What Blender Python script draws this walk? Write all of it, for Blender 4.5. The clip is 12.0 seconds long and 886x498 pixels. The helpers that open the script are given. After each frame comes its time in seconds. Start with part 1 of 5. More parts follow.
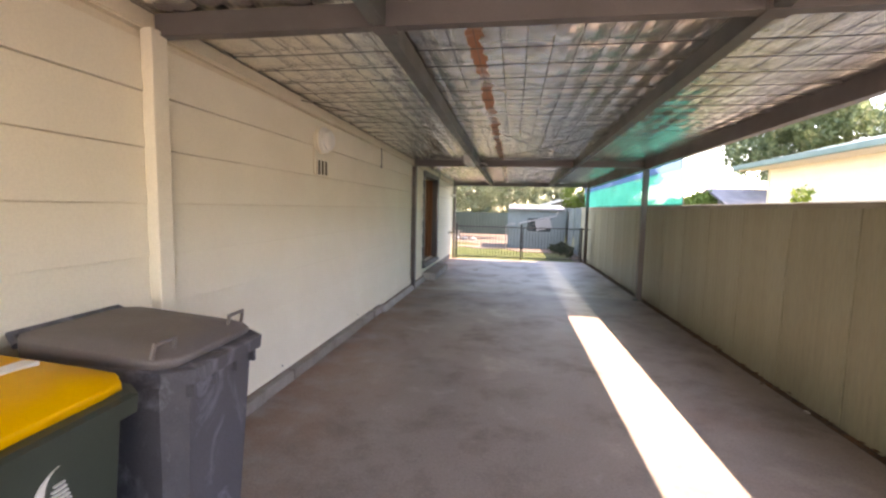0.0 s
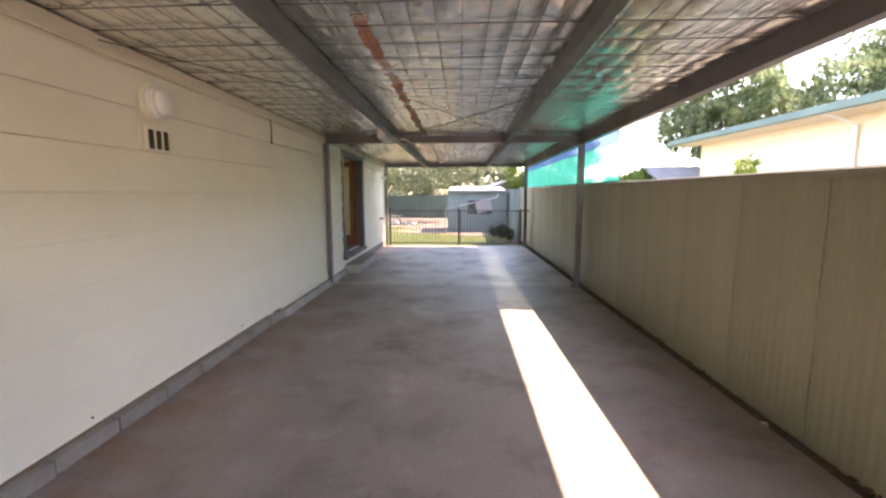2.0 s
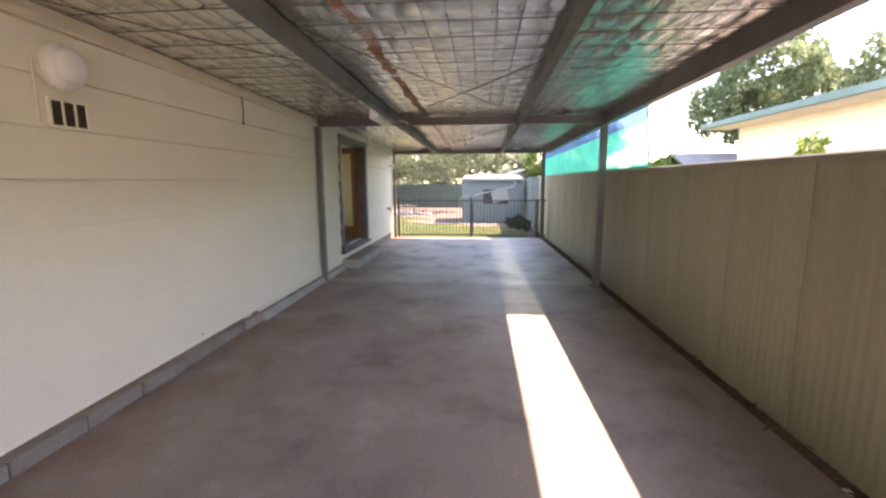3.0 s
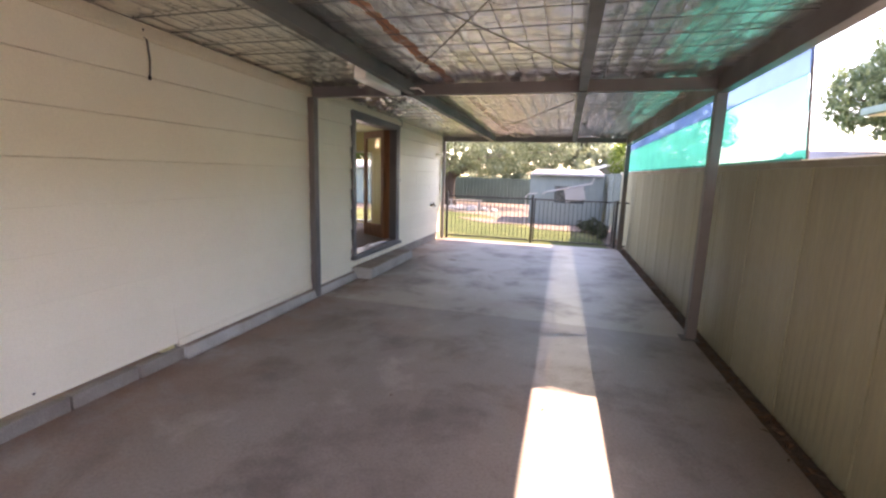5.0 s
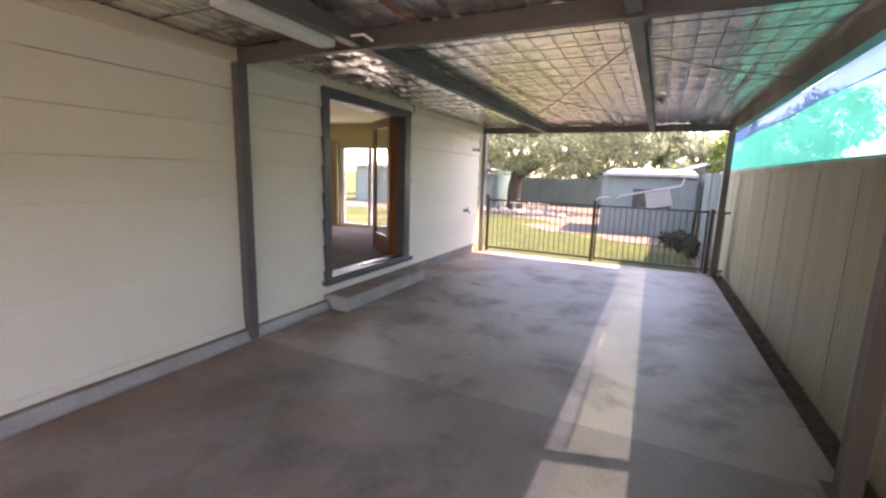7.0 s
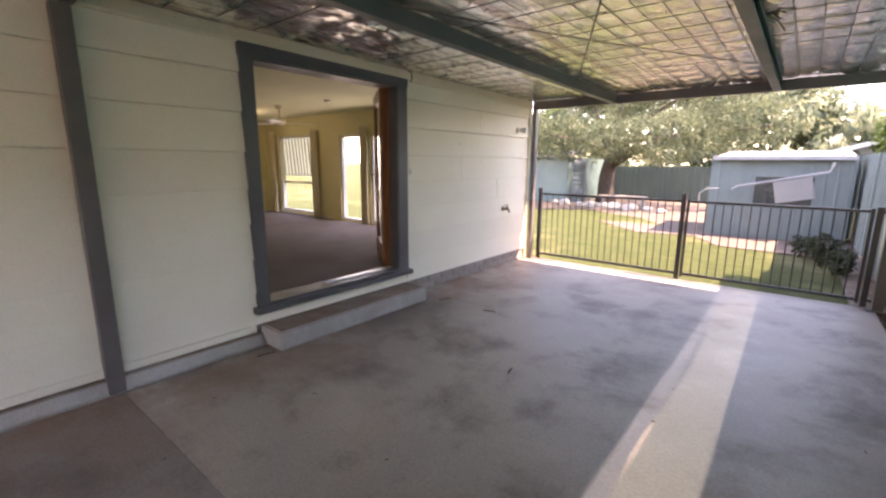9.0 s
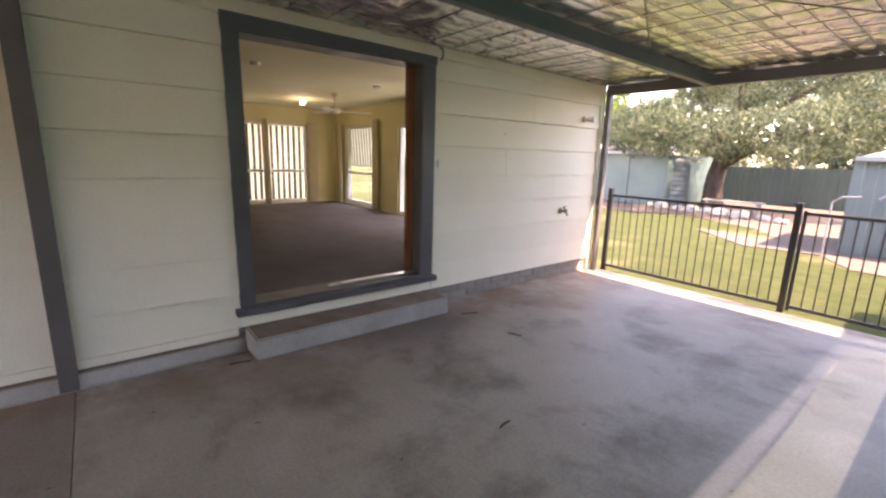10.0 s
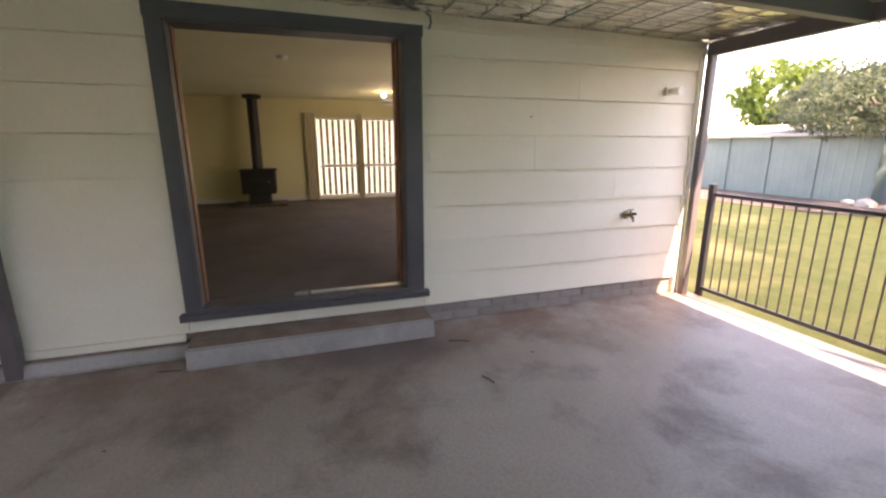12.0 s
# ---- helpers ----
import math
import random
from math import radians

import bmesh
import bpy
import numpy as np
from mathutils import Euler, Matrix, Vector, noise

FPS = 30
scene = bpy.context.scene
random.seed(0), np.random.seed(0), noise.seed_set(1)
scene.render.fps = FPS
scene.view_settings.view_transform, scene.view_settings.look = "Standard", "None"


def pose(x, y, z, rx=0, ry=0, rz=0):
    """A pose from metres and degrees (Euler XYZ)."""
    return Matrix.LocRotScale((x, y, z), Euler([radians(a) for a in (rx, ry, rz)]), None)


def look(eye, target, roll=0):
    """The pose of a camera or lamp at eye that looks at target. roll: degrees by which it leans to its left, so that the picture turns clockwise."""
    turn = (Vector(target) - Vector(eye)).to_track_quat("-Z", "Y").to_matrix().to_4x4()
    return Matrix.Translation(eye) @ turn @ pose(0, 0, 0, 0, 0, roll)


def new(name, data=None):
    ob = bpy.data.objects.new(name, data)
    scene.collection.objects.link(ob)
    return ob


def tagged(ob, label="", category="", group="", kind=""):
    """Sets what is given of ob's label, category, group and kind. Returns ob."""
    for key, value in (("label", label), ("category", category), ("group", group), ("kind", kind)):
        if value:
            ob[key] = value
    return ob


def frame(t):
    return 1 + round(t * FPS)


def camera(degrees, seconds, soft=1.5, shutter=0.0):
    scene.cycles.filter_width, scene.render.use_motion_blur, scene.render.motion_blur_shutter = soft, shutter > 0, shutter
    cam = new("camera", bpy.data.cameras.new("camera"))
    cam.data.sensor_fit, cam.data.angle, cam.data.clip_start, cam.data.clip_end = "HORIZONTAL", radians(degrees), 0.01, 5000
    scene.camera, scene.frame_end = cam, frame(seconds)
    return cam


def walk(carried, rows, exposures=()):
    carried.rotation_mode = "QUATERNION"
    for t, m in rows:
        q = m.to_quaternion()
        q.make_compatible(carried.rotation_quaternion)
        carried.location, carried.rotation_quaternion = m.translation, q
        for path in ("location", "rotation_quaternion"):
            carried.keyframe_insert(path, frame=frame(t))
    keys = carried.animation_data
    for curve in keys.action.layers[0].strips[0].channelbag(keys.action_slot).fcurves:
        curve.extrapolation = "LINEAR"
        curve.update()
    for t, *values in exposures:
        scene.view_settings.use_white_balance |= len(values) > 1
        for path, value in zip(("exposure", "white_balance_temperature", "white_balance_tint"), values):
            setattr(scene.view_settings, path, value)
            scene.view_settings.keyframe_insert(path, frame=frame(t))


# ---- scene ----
cam = camera(90.6, 12.0, soft=2.4)
PATH = [
    (0, (-0.038, -0.06, 1.58), (-0.353, 1.906, 1.393), 1.3),
    (0.5, (0.045, 0.097, 1.56), (-0.077, 2.082, 1.345), 0.2),
    (1, (0.2, 0.314, 1.532), (0.106, 2.299, 1.313), -0.3),
    (1.5, (0.277, 0.572, 1.579), (0.178, 2.554, 1.332), 0.5),
    (2, (0.305, 0.901, 1.564), (0.218, 2.883, 1.307), -0.1),
    (2.5, (0.361, 1.253, 1.551), (0.263, 3.23, 1.262), -0.6),
    (3, (0.525, 1.636, 1.548), (0.346, 3.604, 1.243), -0.2),
    (5, (0.953, 3.546, 1.543), (0.426, 5.445, 1.203), 1.7),
    (5.5, (1.096, 4.049, 1.505), (0.466, 5.917, 1.169), 2.2),
    (6, (1.152, 4.56, 1.527), (0.451, 6.405, 1.2), 2.0),
    (6.5, (1.195, 5.079, 1.533), (0.444, 6.902, 1.198), 1.7),
    (7, (1.242, 5.548, 1.535), (0.377, 7.317, 1.189), 1.7),
    (9, (1.405, 7.489, 1.497), (0.158, 9.004, 1.109), 0.3),
    (9.5, (1.417, 7.956, 1.489), (-0.019, 9.28, 1.057), 0.4),
    (10, (1.399, 8.425, 1.48), (-0.131, 9.643, 1.062), 1.6),
    (10.5, (1.41, 8.868, 1.474), (-0.205, 9.971, 1.055), 0.9),
    (11, (1.435, 9.285, 1.497), (-0.262, 10.252, 1.066), 0.8),
    (11.5, (1.393, 9.665, 1.487), (-0.374, 10.493, 1.052), 0.5),
    (12, (1.415, 10.016, 1.496), (-0.434, 10.622, 1.032), -0.1),
]
EXPOSURES = [(0.0, 3.48, 8700, 28), (3.0, 3.44, 8500, 29), (6.0, 3.6, 8500, 37), (12.0, 3.53, 9200, 39)]
walk(cam, [(t, look(eye, target, roll)) for t, eye, target, roll in PATH], EXPOSURES)

# ---------- world, sun ----------
DAYLIGHT = 0.10                        # strength of the sky light in the room's windows
SUN_DIR = Vector((0.672, 0.19, 1.0)).normalized()
world = bpy.data.worlds.new("sky")
scene.world = world
world.use_nodes = True
wn = world.node_tree.nodes
sky = wn.new("ShaderNodeTexSky")
sky.sky_type = "NISHITA"
sky.sun_disc = False
sky.sun_elevation = math.asin(SUN_DIR.z)
sky.sun_rotation = math.atan2(SUN_DIR.x, SUN_DIR.y)
sky.dust_density, sky.air_density = 0.5, 1.0
world.node_tree.links.new(sky.outputs[0], wn["Background"].inputs[0])
wn["Background"].inputs[1].default_value = 0.15
sun = new("sun", bpy.data.lights.new("sun", "SUN"))
sun.data.energy, sun.data.angle, sun.data.color = 2.6, radians(0.55), (1.0, 0.95, 0.87)
sun.matrix_basis = look(SUN_DIR * 40, (0, 0, 0))

# ---------- materials ----------


def nodes_of(name):
    m = bpy.data.materials.new(name)
    m.use_nodes = True
    return m, m.node_tree.nodes, m.node_tree.links, m.node_tree.nodes["Principled BSDF"]


def noise_node(n, l, co, scale, detail=4.0, rough=0.6, distortion=0.0):
    t = n.new("ShaderNodeTexNoise")
    t.inputs["Scale"].default_value, t.inputs["Detail"].default_value = scale, detail
    t.inputs["Roughness"].default_value, t.inputs["Distortion"].default_value = rough, distortion
    l.new(co, t.inputs["Vector"])
    return t.outputs["Fac"]


def ramp(n, l, fac, a, b, ca=0.0, cb=1.0):
    r = n.new("ShaderNodeMapRange")
    r.inputs[1].default_value, r.inputs[2].default_value = a, b
    r.inputs[3].default_value, r.inputs[4].default_value = ca, cb
    l.new(fac, r.inputs[0])
    return r.outputs[0]


def blend(n, l, fac, a, b, mode="MIX"):
    x = n.new("ShaderNodeMix")
    x.data_type, x.blend_type = "RGBA", mode
    for sock, v in ((x.inputs[0], fac), (x.inputs[6], a), (x.inputs[7], b)):
        if isinstance(v, (int, float)):
            sock.default_value = v
        elif isinstance(v, tuple):
            sock.default_value = (*v, 1) if len(v) == 3 else v
        else:
            l.new(v, sock)
    return x.outputs[2]


def bumped(n, l, bsdf, height, strength, distance):
    b = n.new("ShaderNodeBump")
    b.inputs["Strength"].default_value, b.inputs["Distance"].default_value = strength, distance
    l.new(height, b.inputs["Height"])
    l.new(b.outputs[0], bsdf.inputs["Normal"])


def coords(n, l, stretch=(1, 1, 1)):
    co = n.new("ShaderNodeTexCoord").outputs["Object"]
    if stretch != (1, 1, 1):
        mp = n.new("ShaderNodeMapping")
        mp.inputs["Scale"].default_value = stretch
        l.new(co, mp.inputs["Vector"])
        co = mp.outputs[0]
    return co


def mat(name, c1, c2=None, scale=2.5, fine=70.0, rough=0.6, metal=0.0, bump=0.15, depth=0.004, stretch=(1, 1, 1), rand=0.0, spec=0.5, grime=0.12):
    """A painted, worn or grained surface: colour between c1 and c2 in broad patches, fine grain, relief, uneven gloss."""
    m, n, l, b = nodes_of(name)
    c2 = c2 or tuple(v * 0.82 for v in c1)
    co = coords(n, l, stretch)
    broad = noise_node(n, l, co, scale, 5, 0.62, 0.4)
    grain = noise_node(n, l, co, fine, 3, 0.6)
    col = blend(n, l, ramp(n, l, broad, 0.36, 0.66), c1, c2)
    col = blend(n, l, grime, col, ramp_rgb(n, l, grain), "MULTIPLY")
    if rand:
        info = n.new("ShaderNodeObjectInfo").outputs["Random"]
        hsv = n.new("ShaderNodeHueSaturation")
        l.new(ramp(n, l, info, 0, 1, 1 - rand, 1 + rand), hsv.inputs["Value"])
        l.new(col, hsv.inputs["Color"])
        col = hsv.outputs[0]
    l.new(col, b.inputs["Base Color"])
    l.new(ramp(n, l, broad, 0.3, 0.7, max(rough - 0.1, 0.03), min(rough + 0.12, 1)), b.inputs["Roughness"])
    b.inputs["Metallic"].default_value = metal
    b.inputs["Specular IOR Level"].default_value = spec
    bumped(n, l, b, grain, bump, depth)
    return m


def ramp_rgb(n, l, fac):
    r = n.new("ShaderNodeValToRGB")
    r.color_ramp.elements[0].position, r.color_ramp.elements[1].position = 0.3, 0.6
    r.color_ramp.elements[0].color = (0.35, 0.33, 0.3, 1)
    l.new(fac, r.inputs[0])
    return r.outputs[0]


CREAM = mat("cream_paint", (0.83, 0.775, 0.645), (0.79, 0.73, 0.60), 1.2, 90, 0.55, spec=0.3, bump=0.06, grime=0.1, rand=0.02)
CREAM_TRIM = mat("cream_trim_paint", (0.76, 0.68, 0.53), (0.70, 0.62, 0.48), 2.0, 60, 0.5, bump=0.06)
STEEL = mat("grey_brown_painted_steel", (0.135, 0.12, 0.118), (0.105, 0.094, 0.092), 1.5, 120, 0.45, bump=0.03, depth=0.002)
PURLIN = mat("grey_green_coated_steel", (0.13, 0.135, 0.13), (0.10, 0.108, 0.105), 1.5, 100, 0.45, bump=0.03, depth=0.002)
DARK_TRIM = mat("charcoal_trim_paint", (0.10, 0.098, 0.105), (0.08, 0.078, 0.085), 2, 80, 0.45, bump=0.06)
FENCE = mat("olive_coated_fence_steel", (0.32, 0.305, 0.205), (0.275, 0.26, 0.175), 1.4, 40, 0.42, bump=0.03, stretch=(1, 1, 0.15), rand=0.03, grime=0.18)
FENCE_CAP = mat("olive_fence_rail", (0.28, 0.26, 0.195), (0.24, 0.22, 0.16), 2, 40, 0.4, bump=0.03)
BLACK_STEEL = mat("black_powder_coat", (0.02, 0.02, 0.022), (0.03, 0.03, 0.032), 3, 90, 0.4, bump=0.02)
BRICK = mat("grey_plinth_brick", (0.33, 0.29, 0.26), (0.25, 0.22, 0.195), 4, 90, 0.85, bump=0.5, rand=0.12, grime=0.3)
MORTAR = mat("grey_mortar", (0.29, 0.255, 0.23), (0.22, 0.195, 0.175), 4, 120, 0.95, bump=0.5)
STEP_CONC = mat("step_concrete", (0.43, 0.41, 0.39), (0.34, 0.32, 0.30), 3, 80, 0.8, bump=0.3, grime=0.25)
CARPET = mat("brown_grey_carpet", (0.16, 0.14, 0.135), (0.125, 0.11, 0.108), 1.5, 300, 1.0, bump=0.6, depth=0.006, spec=0.1, grime=0.3)
ROOM_PAINT = mat("cream_interior_paint", (0.70, 0.65, 0.38), (0.66, 0.61, 0.355), 1, 60, 0.6, bump=0.03, grime=0.05)
ROOM_CEIL = mat("interior_ceiling_paint", (0.69, 0.69, 0.48), (0.65, 0.65, 0.45), 1, 60, 0.7, bump=0.03, grime=0.04)
TIMBER = mat("red_brown_door_timber", (0.24, 0.088, 0.034), (0.16, 0.058, 0.024), 3, 60, 0.35, bump=0.15, stretch=(6, 6, 0.6), grime=0.3)
WHITE_PLASTIC = mat("white_plastic", (0.80, 0.79, 0.75), (0.75, 0.74, 0.70), 4, 60, 0.35, bump=0.02, grime=0.05)
BLACK_IRON = mat("black_stove_iron", (0.015, 0.015, 0.016), (0.025, 0.024, 0.024), 5, 90, 0.5, bump=0.1)
ALUMINIUM = mat("aluminium_threshold", (0.7, 0.7, 0.7), (0.6, 0.6, 0.6), 5, 90, 0.35, 1.0, bump=0.05)
CHROME = mat("weathered_brass", (0.30, 0.25, 0.16), (0.2, 0.17, 0.12), 9, 90, 0.35, 0.9, bump=0.05)
BIN_GREEN = mat("dark_green_bin_plastic", (0.030, 0.045, 0.034), (0.038, 0.054, 0.042), 3, 120, 0.45, bump=0.08, grime=0.15)
BIN_GREY = mat("charcoal_bin_plastic", (0.075, 0.076, 0.09), (0.105, 0.105, 0.122), 5, 120, 0.5, bump=0.1, grime=0.25)
BIN_LID = mat("charcoal_bin_lid_plastic", (0.15, 0.132, 0.128), (0.18, 0.158, 0.15), 4, 120, 0.55, bump=0.1, grime=0.2)
BIN_YELLOW = mat("yellow_lid_plastic", (0.92, 0.46, 0.0), (0.88, 0.43, 0.0), 3, 120, 0.5, spec=0.3, bump=0.06, grime=0.08)
RUBBER = mat("black_rubber", (0.02, 0.02, 0.02), None, 5, 90, 0.8)
SHED_WALL = mat("pale_green_shed_steel", (0.15, 0.19, 0.185), (0.13, 0.165, 0.16), 1.5, 40, 0.45, bump=0.03, grime=0.1)
SHED_ROOF = mat("pale_shed_roof_steel", (0.31, 0.30, 0.29), (0.27, 0.26, 0.25), 1.5, 40, 0.4, bump=0.03)
GREEN_FENCE = mat("green_fence_steel", (0.085, 0.125, 0.108), (0.07, 0.105, 0.09), 1.2, 40, 0.45, bump=0.03, rand=0.05)
GREEN_SHED = mat("blue_green_shed_steel", (0.105, 0.165, 0.16), (0.088, 0.14, 0.135), 1.2, 40, 0.4, bump=0.03, rand=0.05)
NEIGH_WALL = mat("pale_yellow_house_cladding", (0.68, 0.61, 0.48), (0.64, 0.57, 0.45), 1, 30, 0.6, bump=0.05)
NEIGH_ROOF = mat("grey_green_roof_steel", (0.10, 0.17, 0.155), (0.085, 0.15, 0.135), 1, 30, 0.45, bump=0.05)
RED_SOIL = mat("reddish_bare_soil", (0.16, 0.118, 0.092), (0.115, 0.083, 0.065), 2.5, 60, 1.0, bump=0.8, depth=0.02, grime=0.3)
DIRT = mat("leafy_dirt", (0.16, 0.115, 0.085), (0.09, 0.066, 0.05), 6, 70, 1.0, bump=0.9, depth=0.02, grime=0.5)
BARK = mat("dark_furrowed_bark", (0.085, 0.06, 0.045), (0.05, 0.036, 0.028), 4, 22, 0.95, bump=1.0, depth=0.03, stretch=(1, 1, 0.3), grime=0.5)
CABLE = mat("dark_cable_sheath", (0.10, 0.085, 0.07), None, 5, 60, 0.6)
WIRE = mat("galvanised_wire", (0.17, 0.16, 0.15), (0.11, 0.10, 0.095), 8, 60, 0.5, 0.5)
STONE = mat("pale_garden_stone", (0.40, 0.37, 0.33), (0.30, 0.275, 0.245), 6, 50, 0.9, bump=0.6, grime=0.3)
DRY_LEAF = mat("dry_brown_leaf", (0.17, 0.09, 0.045), (0.10, 0.055, 0.03), 8, 60, 0.9)
CURTAIN = mat("cream_curtain_fabric", (0.70, 0.64, 0.48), (0.64, 0.58, 0.43), 3, 200, 0.95, bump=0.2, spec=0.1)
WHITE_FRAME = mat("white_window_frame", (0.74, 0.73, 0.70), None, 3, 60, 0.4, bump=0.02)


def worn_step():
    """Grey concrete with brown dirt trodden into its level top."""
    n, l = STEP_CONC.node_tree.nodes, STEP_CONC.node_tree.links
    b = n["Principled BSDF"]
    old = b.inputs["Base Color"].links[0].from_socket
    sep = n.new("ShaderNodeSeparateXYZ")
    l.new(n.new("ShaderNodeNewGeometry").outputs["Normal"], sep.inputs[0])
    patch = n.new("ShaderNodeMath")
    patch.operation = "MULTIPLY"
    l.new(ramp(n, l, sep.outputs[2], 0.6, 0.9), patch.inputs[0])
    l.new(ramp(n, l, noise_node(n, l, coords(n, l), 3.0, 5, 0.7), 0.3, 0.6, 0.65, 1.0), patch.inputs[1])
    l.new(blend(n, l, patch.outputs[0], old, (0.19, 0.125, 0.085)), b.inputs["Base Color"])


worn_step()


def scuffed(m, pale, scale, low, high, most):
    """Pale rubbed patches over a plastic."""
    n, l = m.node_tree.nodes, m.node_tree.links
    b = n["Principled BSDF"]
    old = b.inputs["Base Color"].links[0].from_socket
    rub = ramp(n, l, noise_node(n, l, coords(n, l, (1, 1, 0.6)), scale, 6, 0.7, 0.8), low, high, 0, most)
    l.new(blend(n, l, rub, old, pale), b.inputs["Base Color"])


scuffed(BIN_GREY, (0.30, 0.31, 0.37), 4.5, 0.5, 0.68, 0.7)
scuffed(BIN_LID, (0.20, 0.175, 0.16), 3.0, 0.45, 0.7, 0.5)


def concrete_material(name, c1, c2):
    m, n, l, b = nodes_of(name)
    co = coords(n, l)
    broad = noise_node(n, l, co, 0.55, 5, 0.6, 0.6)
    mid = noise_node(n, l, co, 1.3, 7, 0.66, 0.2)
    fine = noise_node(n, l, co, 55, 4, 0.7)
    col = blend(n, l, ramp(n, l, broad, 0.35, 0.65), c1, c2)
    col = blend(n, l, ramp(n, l, mid, 0.5, 0.66, 0, 0.72), col, (0.14, 0.117, 0.105))
    col = blend(n, l, ramp(n, l, mid, 0.42, 0.30, 0, 0.5), col, (0.47, 0.41, 0.37))
    red = noise_node(n, l, co, 0.9, 3, 0.5)
    col = blend(n, l, ramp(n, l, red, 0.58, 0.72, 0, 0.4), col, (0.33, 0.21, 0.16))
    # red dirt washed up along the house side
    sep = n.new("ShaderNodeSeparateXYZ")
    l.new(co, sep.inputs[0])
    wash = n.new("ShaderNodeMath")
    wash.operation = "MULTIPLY"
    l.new(ramp(n, l, sep.outputs[0], -1.95, -0.9, 1.0, 0.0), wash.inputs[0])
    l.new(ramp(n, l, noise_node(n, l, co, 1.9, 6, 0.7), 0.36, 0.56), wash.inputs[1])
    col = blend(n, l, wash.outputs[0], col, (0.25, 0.15, 0.105))
    # dark patch with a ragged edge in front of the doorstep
    spot = n.new("ShaderNodeVectorMath")
    spot.operation = "DISTANCE"
    sq = n.new("ShaderNodeMapping")
    sq.inputs["Scale"].default_value = (1.0, 0.32, 1.0)
    l.new(co, sq.inputs["Vector"])
    l.new(sq.outputs[0], spot.inputs[0])
    spot.inputs[1].default_value = (-1.55, 0.32 * 10.6, 0)
    edge = n.new("ShaderNodeMath")
    edge.operation = "MULTIPLY_ADD"
    l.new(noise_node(n, l, co, 4.0, 5, 0.7), edge.inputs[0])
    edge.inputs[1].default_value = 0.25
    l.new(spot.outputs["Value"], edge.inputs[2])
    col = blend(n, l, ramp(n, l, edge.outputs[0], 0.26, 0.44, 0.62, 0.0), col, (0.10, 0.082, 0.075))
    col = blend(n, l, 0.35, col, ramp_rgb(n, l, fine), "MULTIPLY")
    l.new(col, b.inputs["Base Color"])
    l.new(ramp(n, l, mid, 0.3, 0.7, 0.40, 0.58), b.inputs["Roughness"])
    b.inputs["Specular IOR Level"].default_value = 0.4
    bumped(n, l, b, fine, 0.25, 0.003)
    return m


def foil_material():
    m, n, l, b = nodes_of("crinkled_foil_insulation")
    co = coords(n, l)
    wr = noise_node(n, l, coords(n, l, (1, 0.55, 1)), 16, 5, 0.65, 1.2)
    wr2 = noise_node(n, l, coords(n, l, (3.0, 0.35, 1)), 7, 3, 0.6, 0.5)
    dull = noise_node(n, l, co, 1.3, 4, 0.6)
    sep = n.new("ShaderNodeSeparateXYZ")
    l.new(co, sep.inputs[0])
    # rust run-off along one lap of the sheets
    wob = n.new("ShaderNodeMath")
    wob.operation = "MULTIPLY_ADD"
    l.new(noise_node(n, l, co, 5, 4, 0.7), wob.inputs[0])
    wob.inputs[1].default_value = 0.16
    l.new(sep.outputs[0], wob.inputs[2])
    band = n.new("ShaderNodeMath")
    band.operation = "COMPARE"
    l.new(wob.outputs[0], band.inputs[0])
    band.inputs[1].default_value, band.inputs[2].default_value = -0.22, 0.042
    brk = n.new("ShaderNodeMath")
    brk.operation = "MULTIPLY"
    l.new(band.outputs[0], brk.inputs[0])
    l.new(ramp(n, l, noise_node(n, l, coords(n, l, (0.2, 1, 1)), 1.6, 4, 0.7), 0.36, 0.5), brk.inputs[1])
    fade = n.new("ShaderNodeMath")
    fade.operation = "MULTIPLY"
    l.new(brk.outputs[0], fade.inputs[0])
    l.new(ramp(n, l, sep.outputs[1], 8.0, 8.4, 0.92, 0.35), fade.inputs[1])
    rust = fade.outputs[0]
    col = blend(n, l, ramp(n, l, dull, 0.35, 0.65), (0.94, 0.93, 0.91), (0.80, 0.78, 0.75))
    col = blend(n, l, rust, col, (0.42, 0.16, 0.07))
    l.new(col, b.inputs["Base Color"])
    l.new(ramp(n, l, rust, 0, 1, 0.95, 0.0), b.inputs["Metallic"])
    rr = n.new("ShaderNodeMath")
    rr.operation = "MAXIMUM"
    l.new(ramp(n, l, dull, 0.3, 0.7, 0.09, 0.22), rr.inputs[0])
    l.new(ramp(n, l, rust, 0, 1, 0, 0.8), rr.inputs[1])
    l.new(rr.outputs[0], b.inputs["Roughness"])
    add = n.new("ShaderNodeMath")
    add.operation = "ADD"
    l.new(wr, add.inputs[0])
    l.new(wr2, add.inputs[1])
    bumped(n, l, b, add.outputs[0], 0.45, 0.014)
    return m


